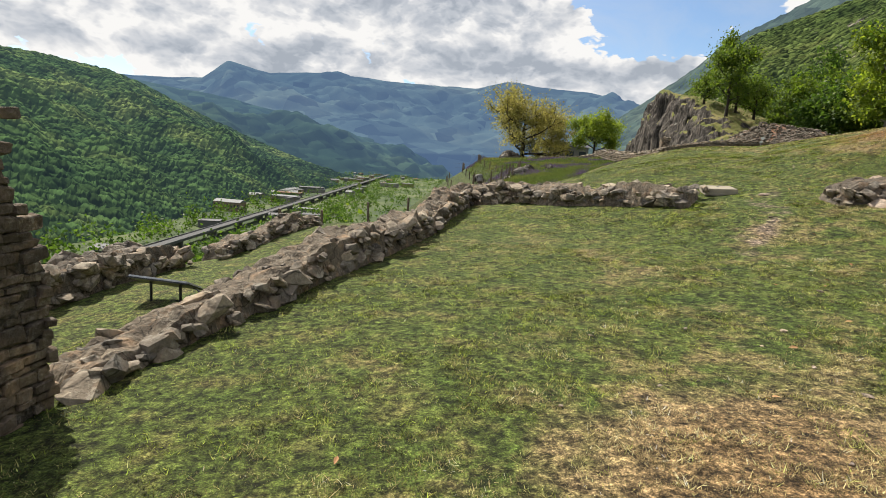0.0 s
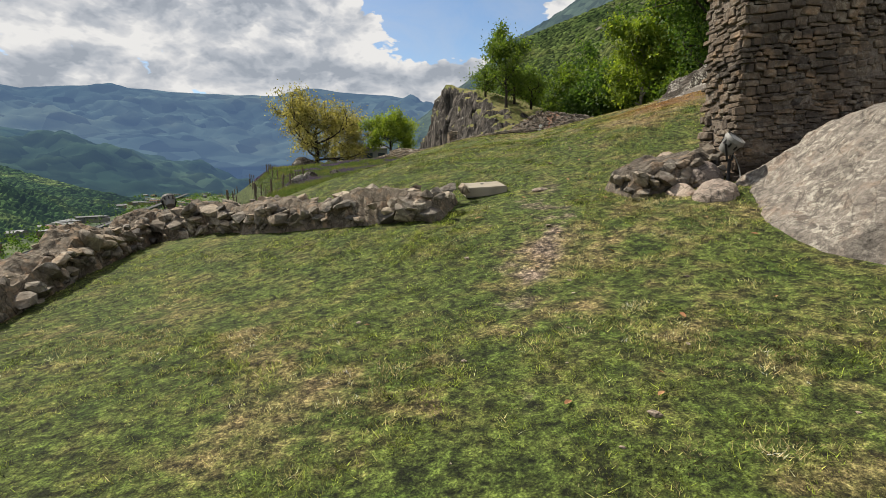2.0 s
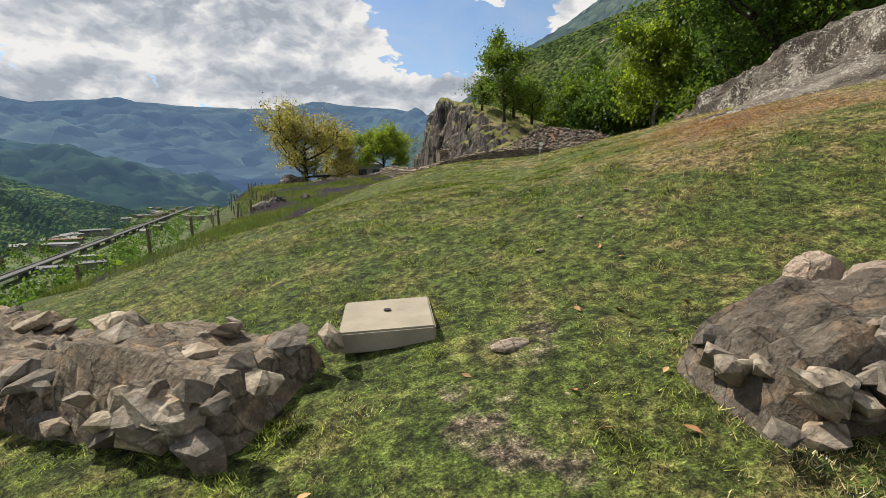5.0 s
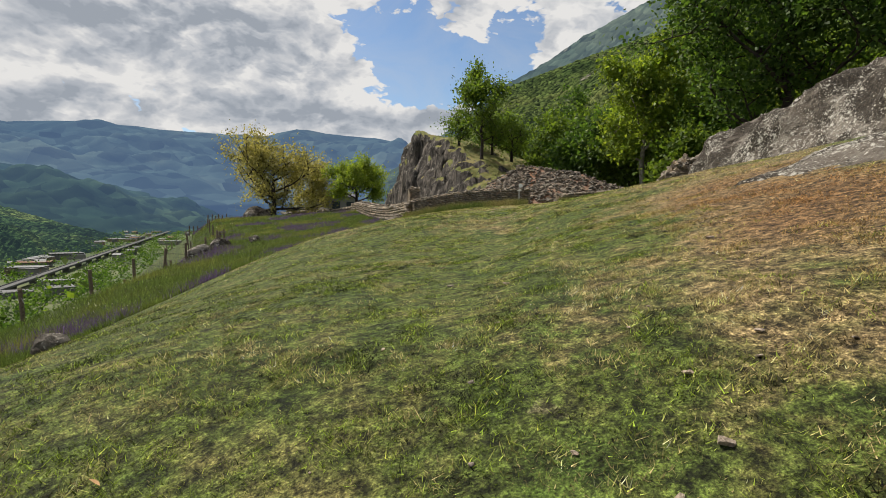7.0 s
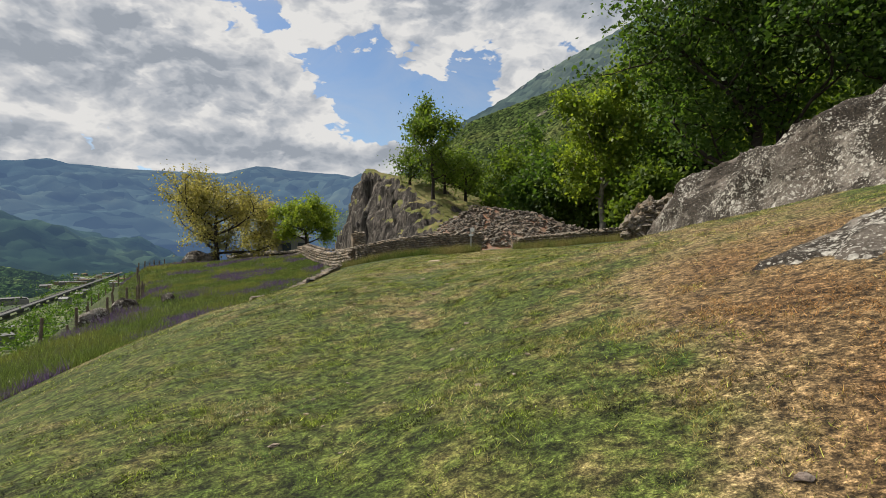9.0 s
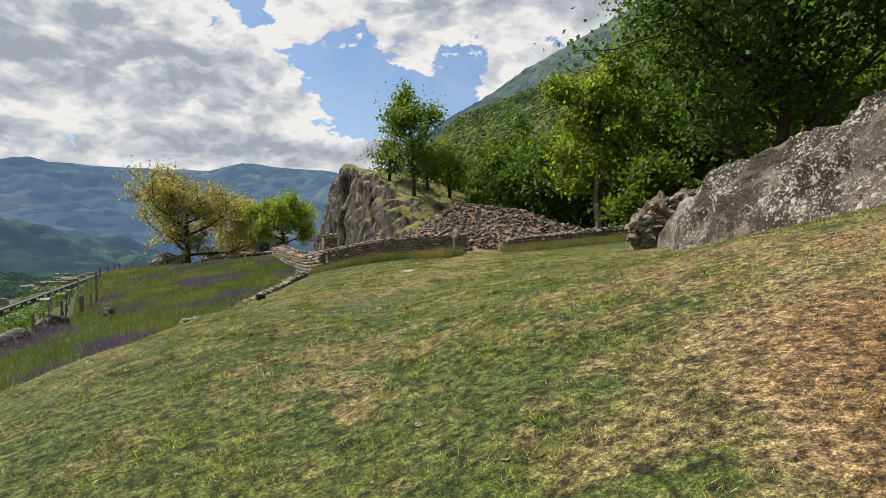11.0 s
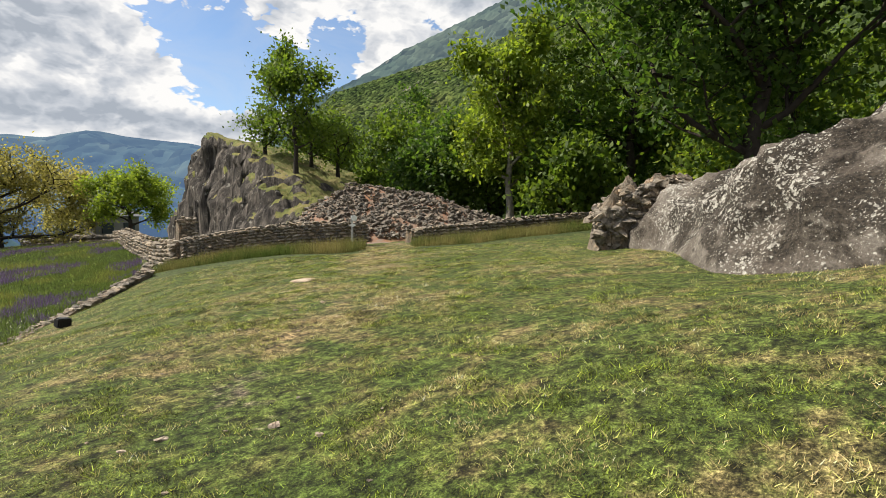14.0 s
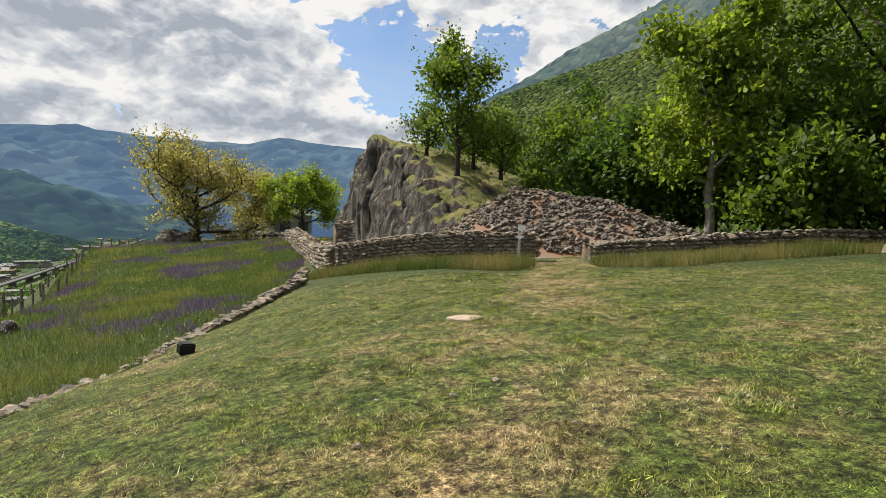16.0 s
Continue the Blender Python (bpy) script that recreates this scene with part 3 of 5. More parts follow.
def masonry(name, label, line, width, heights, stone, seed, mat=None, base=None, both=False, limit=300, cap=True, ragged=0.5, group=""):
    """A rubble wall along a line of (x, y): a mortar core with single stones on its faces and crown. heights: one a corner; base: ground unless given."""
    rng = random.Random(seed)
    line = [Vector(q) for q in line]
    lens = [(b - a).length for a, b in zip(line, line[1:])]
    def at(s):
        for k, ln in enumerate(lens):
            if s <= ln or k == len(lens) - 1:
                w = min(max(s / ln, 0), 1)
                d = (line[k + 1] - line[k]) / ln
                return line[k].lerp(line[k + 1], w), d, heights[k] * (1 - w) + heights[k + 1] * w
            s -= ln
    whole = sum(lens)
    bm = bmesh.new()
    n = max(8, int(whole / (stone * 0.8)))
    rings = []
    for i in range(n + 1):
        c, d, h = at(whole * i / n)
        side = Vector((d.y, -d.x))
        g = base if base is not None else ground_z(c.x, c.y)
        h = h * (1 - 0.28 * ragged * noise.noise((i * 0.6, seed, 0.3))) - stone * 0.25
        ring = []
        for s, z in ((-0.5, -0.5), (-0.47, 0.0), (-0.44, h * 0.6), (-0.38, h * 0.93), (-0.12, h), (0.15, h * 1.02), (0.38, h * 0.92), (0.44, h * 0.6), (0.47, 0.0), (0.5, -0.5)):
            jit = 0.09 * stone
            q = c + side * (s * (width - stone * 0.3)) + Vector((rng.uniform(-jit, jit), rng.uniform(-jit, jit)))
            gz = base if base is not None else ground_z(q.x, q.y)
            low = min(gz, g)
            ring.append(bm.verts.new((q.x, q.y, (low if z <= 0 else g) + z + rng.uniform(-jit, jit))))
        rings.append(ring)
    for a, b in zip(rings, rings[1:]):
        for j in range(len(a) - 1):
            bm.faces.new((a[j], a[j + 1], b[j + 1], b[j]))
    bm.faces.new(rings[0])
    bm.faces.new(rings[-1][::-1])
    bmesh.ops.recalc_face_normals(bm, faces=bm.faces[:])
    wall = part(name, bm, mat or MORTAR)
    spots = []
    for sgn in ((1, -1) if both else (1,)):
        row = 0.0
        while row < max(heights):
            s = rng.uniform(0, stone * 0.6)
            thick = stone * rng.uniform(0.42, 0.75)
            while s < whole:
                ln = stone * rng.uniform(0.6, 1.6)
                c, d, h = at(s + ln / 2)
                if row + thick * 0.45 < h * (1 - 0.28 * ragged * noise.noise(((s / whole) * n * 0.6, seed, 0.3))):
                    side = Vector((d.y, -d.x)) * sgn
                    q = c + side * (width * 0.46 - row * 0.03)
                    g = base if base is not None else ground_z(q.x, q.y)
                    spots.append(((q.x, q.y, g + row + thick / 2), (ln * 1.12, stone * rng.uniform(0.7, 1.0), thick * 1.25), math.atan2(d.y, d.x)))
                s += ln * 0.97
            row += thick * 0.94
    if cap:
        s = 0.0
        while s < whole:
            c, d, h = at(s)
            hh = h * (1 - 0.28 * ragged * noise.noise(((s / whole) * n * 0.6, seed, 0.3))) - stone * 0.28
            side = Vector((d.y, -d.x))
            q = c + side * rng.uniform(-0.42, 0.42) * width
            g = base if base is not None else ground_z(c.x, c.y)
            spots.append(((q.x, q.y, g + hh), (stone * rng.uniform(0.7, 1.6), stone * rng.uniform(0.6, 1.3), stone * rng.uniform(0.45, 0.8)), rng.uniform(0, 3.1)))
            s += stone * 0.42
    rng.shuffle(spots)
    for place, size, yaw in spots[:limit]:
        stone_at(place, size, wall, rng, yaw=yaw)
    stone_pile([(*q, 12) for q in spots[limit:]], wall, rng, STONES, STONE)
    tagged(wall, label, "stone wall", group, kind="structure")
    return wall


def crag(name, label, centre, size, yaw, seed, mat, sub=5, sharp=0.35, flat_bottom=-0.4, lean=0.0, category="rock", strata=0.0):
    """A boulder or outcrop: a ball pushed about by ridged noise."""
    bm = bmesh.new()
    bmesh.ops.create_icosphere(bm, subdivisions=sub, radius=1.0)
    off = Vector((seed * 3.1, seed * 1.7, seed * 0.9))
    for vert in bm.verts:
        q = vert.co.copy()
        r = 1 + sharp * (noise.multi_fractal(q * 1.1 + off, 1.0, 2.1, 4) - 0.9) * 0.6 + sharp * 0.5 * (0.5 - abs(noise.noise(q * 2.6 + off))) + 0.10 * sharp * noise.noise(q * 9 + off) + 0.05 * sharp * noise.noise(q * 23 + off)
        if strata:
            r += strata * abs(noise.noise(Vector((q.x * 6, q.y * 6, q.z * 0.9)) + off))
        q = q * r
        q.z = max(q.z, flat_bottom)
        q.x += lean * q.z
        vert.co = Vector((q.x * size[0], q.y * size[1], q.z * size[2]))
    bm.transform(pose(*centre, 0, 0, yaw))
    ob = part(name, bm, mat, smooth_faces=False)
    return tagged(ob, label, category)


def relief(p, scale, seed):
    """Rubble masonry: raised stones and sunken joints, 0 to 1."""
    d, _ = noise.voronoi(Vector((p[0] / scale, p[1] / scale, p[2] / scale * 1.7 + seed * 5.3)))
    return min(1.0, (d[1] - d[0]) * 2.0) * (0.6 + 0.4 * noise.noise(Vector((p[0] / scale * 0.5, p[1] / scale * 0.5, p[2] / scale + seed))))


WALL_STONES = [slab_stone(500 + i) for i in range(7)]
for me in WALL_STONES:
    me.materials.append(WALLROCK)


def ruin(name, label, plan, tops, seed, mat, stone=0.24, depth=0.05, step=0.055, category="ruin wall", limit=260, thick=0.42, faced=(), up_to=4.8):
    """A standing wall: its faces follow the plan points in order; tops: height over the ground at each."""
    rng = random.Random(seed)
    pts = [Vector(q) for q in plan]
    lens = [(b - a).length for a, b in zip(pts, pts[1:])]
    cols, spots = [], []
    for k, (a, b) in enumerate(zip(pts, pts[1:])):
        n = max(2, int(lens[k] / step))
        d = (b - a).normalized()
        out = Vector((-d.y, d.x)) * -1
        for i in range(n + (k == len(lens) - 1)):
            w = i / n
            cols.append((a.lerp(b, w), out, tops[k] * (1 - w) + tops[k + 1] * w))
    rows = int(max(tops) / (step * 1.1))
    caps = 5
    x, y, z = (np.zeros((len(cols), rows + 1 + caps)) for _ in range(3))
    for i, (c, out, top) in enumerate(cols):
        g = ground_z(c.x, c.y) - 0.25
        top = top * (1 + 0.05 * noise.noise((i * 0.12, seed, 0.0))) + 0.12 * noise.noise((i * 0.5, seed, 4.0))
        for j in range(rows + 1):
            zz = g + (top + 0.25) * j / rows
            r = relief((c.x, c.y, zz), stone, seed) * depth + 0.05 * noise.noise(Vector((c.x, c.y, zz)) * 1.3)
            x[i, j], y[i, j], z[i, j] = c.x + out.x * r, c.y + out.y * r, zz
        for j in range(1, caps + 1):
            # the broken wall top runs inward
            r = -thick * j / caps
            q = Vector((c.x + out.x * r, c.y + out.y * r, g + top + 0.25))
            x[i, rows + j], y[i, rows + j] = q.x, q.y
            z[i, rows + j] = q.z + 0.10 * relief(q, stone, seed) + 0.16 * noise.noise(q * 1.7) - 0.05 * (j == caps)
    ob = from_mesh(name, grid_mesh(name, x, y, z), mat, smooth_faces=True)
    spots = []
    for k in faced:
        a, b = pts[k], pts[k + 1]
        d = (b - a).normalized()
        out = Vector((d.y, -d.x))
        h = -0.05
        while h < up_to:
            thick_s = stone * rng.choice((0.26, 0.32, 0.4, 0.5, 0.62))
            s = rng.uniform(-0.1, 0.05)
            while s < lens[k] - 0.03:
                ln = min(stone * rng.uniform(0.5, 1.7), max(0.1, lens[k] - s + 0.03))
                c = a + d * (s + ln / 2)
                top = tops[k] + (tops[k + 1] - tops[k]) * min(1, max(0, s / lens[k]))
                if h + thick_s < top and rng.random() < 0.95:
                    q = c + out * (depth * 0.4 + rng.uniform(-0.022, 0.012))
                    spots.append(((q.x, q.y, ground_z(c.x, c.y) + h + thick_s / 2 + 0.02 * noise.noise((s * 1.5, h, seed))), (ln * 0.95, 0.075, thick_s * rng.uniform(0.78, 1.0)), math.atan2(d.y, d.x), 6))
                s += ln
            h += thick_s
    near = pts[faced[0] + 1]
    spots.sort(key=lambda q: math.dist(q[0], (near.x, near.y, 1.0)))
    for place, size, yaw, tilt in spots[:limit]:
        stone_at(place, size, ob, rng, yaw=yaw, tilt=tilt, mesh=rng.choice(WALL_STONES))
    stone_pile(spots[limit:], ob, rng, WALL_STONES, WALLROCK)
    return tagged(ob, label, category, kind="structure")


def sheet_rock(name, label, foot, crest, tops, seed, mat, nu, nv, back=1.5, rough=0.22, fine=0.05, bulge=0.25, category="rock", feet=None, strata=0.0):
    """Bedrock rising from a foot line to a crest line and falling away behind it."""
    foot, crest = np.array(foot, float), np.array(crest, float)
    k = np.linspace(0, 1, len(foot))
    x, y, z = (np.zeros((nu, nv)) for _ in range(3))
    for i in range(nu):
        a = i / (nu - 1)
        f = np.array([np.interp(a, k, foot[:, 0]), np.interp(a, k, foot[:, 1])])
        c = np.array([np.interp(a, k, crest[:, 0]), np.interp(a, k, crest[:, 1])])
        top = np.interp(a, k, tops)
        low = (np.interp(a, k, feet) if feet else ground_z(*f)) - 0.15
        way = c - f
        for j in range(nv):
            b = j / (nv - 1) * (1 + back)
            p = f + way * b
            if b <= 1:
                h = low + (top - low) * (1 - (1 - b) ** (1.6 + bulge * 3))
            else:
                h = top - (top - low) * 0.55 * ((b - 1) / back) ** 1.5
            q = Vector((p[0], p[1], h))
            amt = min(1, b * 6) * (1 if b <= 1 else max(0.3, 1 - (b - 1)))
            big_n = noise.multi_fractal(q * 0.55 + Vector((seed, 0, 0)), 1.0, 2.1, 5) - 1.0
            ridge = 0.5 - abs(noise.noise(Vector((q.x * 1.3, q.y * 1.3, q.z * 0.8 + seed))))
            tiny = noise.noise(q * 4.1) * 0.6 + noise.noise(q * 9.7) * 0.4
            off = amt * (rough * (0.6 * big_n + 0.6 * ridge) + fine * tiny)
            if strata:
                off += amt * strata * (abs(noise.noise(Vector((q.x * 1.9, q.y * 1.9, q.z * 0.25)))) - 0.25)
            n = Vector((-way[0], -way[1], 0)).normalized() * 0.7 + Vector((0, 0, 0.7))
            x[i, j], y[i, j], z[i, j] = q.x + n.x * off, q.y + n.y * off, q.z + n.z * off
    ob = from_mesh(name, grid_mesh(name, x, y, z), mat, smooth_faces=True)
    return tagged(ob, label, category)


def wall_crown(name, label, line, width, heights, seed, stone=0.22, limit=190, slope=0.0):
    """A weathered stump of rubble wall: broken rocky crown, stones showing in its faces."""
    rng = random.Random(seed)
    pts = [Vector(q) for q in line]
    lens = [(b - a).length for a, b in zip(pts, pts[1:])]
    whole = sum(lens)

    def at(s):
        for k, ln in enumerate(lens):
            if s <= ln or k == len(lens) - 1:
                w = min(max(s / ln, 0), 1)
                return pts[k].lerp(pts[k + 1], w), (pts[k + 1] - pts[k]) / ln, heights[k] * (1 - w) + heights[k + 1] * w
            s -= ln
    nu, prof = int(whole / 0.06), []
    for t in np.linspace(-1, 1, 30):
        prof.append((t, min(1.0, (1 - abs(t)) * 3.2) ** 0.8))
    x, y, z = (np.zeros((nu + 1, 30)) for _ in range(3))
    spots = []
    for i in range(nu + 1):
        s = whole * i / nu
        c, d, h = at(s)
        d2 = (at(min(whole, s + 0.3))[0] - at(max(0, s - 0.3))[0]).normalized()
        side = Vector((d2.y, -d2.x))
        ends = min(1.0, min(s, whole - s) / 0.25)
        for j, (t, up) in enumerate(prof):
            wide = width * 0.5 * (1 + 0.22 * noise.noise((s * 0.9, seed, 1.0 if t > 0 else 7.0)))
            q = c + side * (t * wide)
            g = ground_z(q.x, q.y)
            gg = ground_z(c.x, c.y)
            p3 = Vector((q.x, q.y, up * h))
            hh = h * (0.82 + 0.30 * noise.noise((s * 0.8, seed, 2.0)) + 0.5 * (noise.multi_fractal(Vector((q.x, q.y, seed)) * 1.7, 1.0, 2.2, 4) - 1.0) * 0.5)
            hh = hh * ends - 0.25 * (1 - ends)
            rel = relief((q.x, q.y, up * h), stone, seed) * 0.07 * ends
            zz = (g - 0.2) * (1 - up) + (gg + hh + rel) * up
            bulge = (rel + 0.03 * noise.noise(p3 * 5)) * (1 if abs(t) > 0.75 else 0)
            x[i, j], y[i, j], z[i, j] = q.x + side.x * bulge * np.sign(t), q.y + side.y * bulge * np.sign(t), zz
    ob = from_mesh(name, grid_mesh(name, x, y, z), MORTAR, smooth_faces=False)
    for _ in range(limit):
        s = rng.uniform(0.05, whole - 0.05)
        c, d, h = at(s)
        side = Vector((d.y, -d.x))
        big_s = rng.choice((0.5, 0.7, 0.8, 1.0, 1.0, 1.5)) * stone
        if rng.random() < 0.62:
            q = c + side * (width * 0.5 * rng.uniform(0.86, 1.0))
            hz = rng.uniform(0.02, 0.85) * h
        else:
            q = c + side * (width * rng.uniform(-0.42, 0.42))
            hz = h * (0.82 + 0.30 * noise.noise((s * 0.8, seed, 2.0))) - 0.03
        stone_at((q.x, q.y, ground_z(c.x, c.y) * 0.5 + ground_z(q.x, q.y) * 0.5 + hz), (big_s * rng.uniform(0.8, 1.7), big_s * rng.uniform(0.7, 1.1), big_s * rng.uniform(0.6, 1.1)), ob, rng,
                 yaw=math.atan2(d.y, d.x) + rng.uniform(-0.9, 0.9), tilt=38)
    return tagged(ob, label, "stone wall", kind="structure")


# ---- ruins near the start ----
wall_crown("wall_low", "low ruined rubble wall with weathered grey crown on the lawn", [(-3.2, 2.95), (-2.8, 4.2), (-1.85, 6.6), (-0.75, 9.9), (0.5, 14.8)], 0.66, (0.10, 0.30, 0.50, 0.56, 0.62), 3, limit=260)
wall_crown("wall_low_return", "low ruined rubble wall with broken end beside the path", [(0.2, 15.0), (1.6, 13.4), (3.3, 11.4), (4.85, 9.95)], 1.1, (0.68, 0.46, 0.36, 0.34), 4, limit=180)
wall_crown("wall_terrace", "crumbling rubble wall at the edge of the lower terrace", [(-7.6, 5.0), (-6.9, 7.6), (-6.5, 10.0), (-6.2, 11.6)], 0.9, (0.75, 0.8, 0.7, 0.45), 5, 0.28, 150)
wall_crown("wall_terrace_end", "heap of old wall stones at the terrace edge", [(-5.9, 12.6), (-5.0, 14.6), (-4.2, 16.2)], 0.8, (0.35, 0.5, 0.3), 6, 0.28, 80)
ruin("wall_ruin_left", "tall broken ruin wall of dark rubble masonry", [(-3.0, -1.0), (-3.0, 2.3), (-2.96, 2.75), (-3.5, 3.0), (-4.4, 2.2)], (3.2, 2.1, 1.0, 1.3, 2.4), 7, MORTAR, 0.18, 0.05, limit=200, faced=(1, 2, 0), up_to=3.0)
ruin("wall_tower", "tall ruined tower wall of dark rubble masonry", [(13.2, 7.6), (7.88, 8.8), (7.7, 8.1), (13.0, 6.9)], (6.6, 6.4, 6.4, 6.6), 8, LIME, 0.17, 0.03, step=0.06, limit=290, faced=(1, 2), up_to=5.2)
sheet_rock("rock_slab", "smooth pale bedrock slab below the tower wall", [(7.15, 7.9), (6.75, 6.9), (6.5, 5.9), (6.7, 4.6), (7.3, 2.8)], [(8.2, 8.0), (8.4, 7.4), (8.6, 6.6), (8.9, 5.4), (9.6, 3.8)], (0.7, 1.15, 1.3, 1.45, 1.4), 2, SLICK, 150, 80, back=0.9, rough=0.34, fine=0.05, bulge=0.0)
wall_crown("wall_stub", "low lump of mortared wall remains on the grass", [(6.35, 8.8), (6.95, 8.75), (7.75, 8.55)], 0.85, (0.24, 0.32, 0.40), 15, 0.2, 50)
crag("boulder", "square pink granite block beside the tower corner", (7.12, 7.82, 0.26), (0.30, 0.25, 0.33), 20, 6, GRANITE, 4, 0.25)
crag("boulder", "rounded granite boulder beside the tower corner", (7.38, 8.3, 0.58), (0.24, 0.22, 0.22), 50, 7, GRANITE, 4, 0.15)
crag("boulder", "grey granite boulder half sunk beside the wall stub", (6.98, 8.2, 0.32), (0.24, 0.2, 0.2), 80, 8, GRANITE, 4, 0.2)
crag("boulder", "pale rounded boulder at the foot of the tower wall", (7.72, 9.3, 0.78), (0.17, 0.15, 0.17), 10, 9, GRANITE, 4, 0.2)
crag("boulder", "pale grey boulder at the foot of the tower wall", (7.82, 9.0, 0.78), (0.18, 0.17, 0.15), 10, 10, GRANITE, 4, 0.2)
crag("stone", "dark flat stone lying on the wall stub", (6.95, 8.85, 0.66), (0.24, 0.12, 0.06), 5, 14, STONE, 3, 0.3)
# concrete cover slab
bm = bmesh.new()
bmesh.ops.create_cube(bm, size=1, matrix=Matrix.Diagonal((0.60, 0.64, 0.14, 1)))
bmesh.ops.bevel(bm, geom=bm.edges[:], offset=0.012, segments=2, affect="EDGES")
slab = part("cover_slab", bm, CONCRETE)
slab.matrix_world = pose(5.45, 10.55, ground_z(5.45, 10.55) + 0.035, 5, -3, -14)
tagged(slab, "square beige concrete cover slab lying on the grass", "slab")
bm = bmesh.new()
bmesh.ops.create_cone(bm, cap_ends=True, segments=12, radius1=0.025, radius2=0.025, depth=0.01)
ring = part("lifting_eye", bm, STEEL, slab)
ring.matrix_local = pose(0.0, 0.05, 0.077)

# ---- bedrock to the right of the lawn ----
sheet_rock("rock_lichen", "large grey bedrock ridge covered with pale lichen", [(21.8, 25.8), (20.6, 24.2), (18.3, 22.2), (17.6, 19.6), (17.3, 17.0), (16.2, 13.6), (14.2, 10.4)],
           [(23.0, 25.0), (22.3, 23.2), (20.6, 21.2), (20.3, 19.0), (20.2, 16.4), (19.0, 12.2), (17.0, 8.6)], (3.9, 4.35, 4.5, 5.0, 5.5, 5.5, 4.6), 11, CLIFF, 300, 90, back=1.4, rough=0.6, fine=0.10, bulge=0.45)
wall_crown("wall_corner", "collapsed dry-stone pier against the lichen rock", [(21.35, 26.3), (21.8, 25.9), (22.2, 25.4), (22.8, 24.7)], 0.95, (0.75, 1.35, 1.6, 1.5), 34, 0.22, 300)
sheet_rock("rock_outcrop", "low pale bedrock outcrop breaking through dry grass", [(12.3, 15.6), (12.6, 14.9), (13.0, 14.0), (13.2, 12.8), (13.0, 11.4)], [(14.6, 16.0), (15.0, 15.2), (15.4, 14.0), (15.6, 12.6), (15.6, 11.0)], (2.75, 3.2, 3.5, 3.6, 3.3), 12, CLIFF, 120, 60, back=0.8, rough=0.22, fine=0.05, bulge=0.0)


# ---- crag, heap and dry-stone walls beyond the lawn ----
def knoll_material():
    m, add, shader, link = material("crag_rock", 0.95)
    at = world_at(add)
    streak = noise_at(add, add("ShaderNodeMapping", i0=at, i3=(2.4, 2.4, 0.35)).outputs[0], 1.4, 8, 0.65)
    rock = ramp(add, streak, [(0.34, (0.012, 0.010, 0.009)), (0.5, (0.045, 0.039, 0.034)), (0.68, (0.17, 0.145, 0.125))])
    rock = mixed(add, ramp(add, noise_at(add, at, 2.4, 7, 0.7), [(0.60, grey(0)), (0.66, grey(0.6))]), rock, (0.34, 0.32, 0.28))
    grass = ramp(add, noise_at(add, at, 1.1, 7, 0.7), [(0.3, (0.07, 0.095, 0.025)), (0.5, (0.15, 0.15, 0.045)), (0.64, (0.22, 0.17, 0.08)), (0.75, (0.17, 0.11, 0.065))])
    nz = add("ShaderNodeSeparateXYZ", i0=add("ShaderNodeNewGeometry").outputs["Normal"]).outputs[2]
    k = add("ShaderNodeMath", operation="MULTIPLY_ADD", i0=noise_at(add, at, 0.9, 6, 0.7), i1=0.6, i2=nz).outputs[0]
    link(mixed(add, ramp(add, k, [(0.96, grey(0)), (1.06, grey(1))]), rock, grass), shader.inputs["Base Color"])
    link(add("ShaderNodeBump", Strength=1.0, Distance=0.3, Height=streak).outputs[0], shader.inputs["Normal"])
    return m


def build_knoll():
    xs, ys = np.meshgrid(np.linspace(17.5, 46, 190), np.linspace(37.5, 70, 200), indexing="ij")
    foot = 20.6 + 0.03 * (ys - 48) + 0.5 * rnd_noise(ys * 1.0, xs * 0.2, 3.1, 4.0)
    crest = table(ys, 38, 2.4, 40.5, 2.9, 43, 4.6, 45, 5.9, 50, 7.4, 55, 8.7, 58.5, 9.3, 60.5, 8.6, 63, 5.5, 66, 2.0)
    base = land(xs, ys)
    w = np.clip((xs - foot) / table(ys, 40, 3.0, 46, 2.2, 58, 1.9), 0, 1)
    up = w ** 0.62
    east = np.maximum(xs - foot - 2.3, 0)
    top = np.maximum(crest - 0.02 * east ** 1.7 - 0.10 * east, base)
    zs = base + (top - base) * up
    for i in range(xs.shape[0]):
        for j in range(xs.shape[1]):
            q = Vector((xs[i, j], ys[i, j], zs[i, j]))
            amt = min(1.0, max(0.0, (zs[i, j] - base[i, j]) / 1.2))
            if amt > 0:
                steep = 1.0 if w[i, j] < 1 else 0.4
                zs[i, j] += amt * steep * (0.8 * (noise.multi_fractal(q * 0.45, 1.0, 2.1, 5) - 1.0) + 0.7 * (0.4 - abs(noise.noise(q * 0.9))))
                xs[i, j] += amt * steep * (0.7 * noise.noise(Vector((q.y * 0.55, q.z * 0.5, 1.0))) + 0.28 * noise.noise(Vector((q.y * 1.6, q.z * 0.9, 4.0))) + 0.3 * noise.noise(q * 1.7) + 0.2 * noise.noise(q * 3.6))
    zs = np.where(w <= 0, base - 0.3, zs)
    ob = from_mesh("rock_crag", grid_mesh("rock_crag", xs, ys, zs), knoll_material(), smooth_faces=True)
    tagged(ob, "dark streaked cliff with a grassy top under trees", "rock")
    return lambda x, y: float(zs[int(np.clip((x - 17.5) / 28.5 * 189, 0, 189)), int(np.clip((y - 37.5) / 32.5 * 199, 0, 199))])


knoll_z = build_knoll()


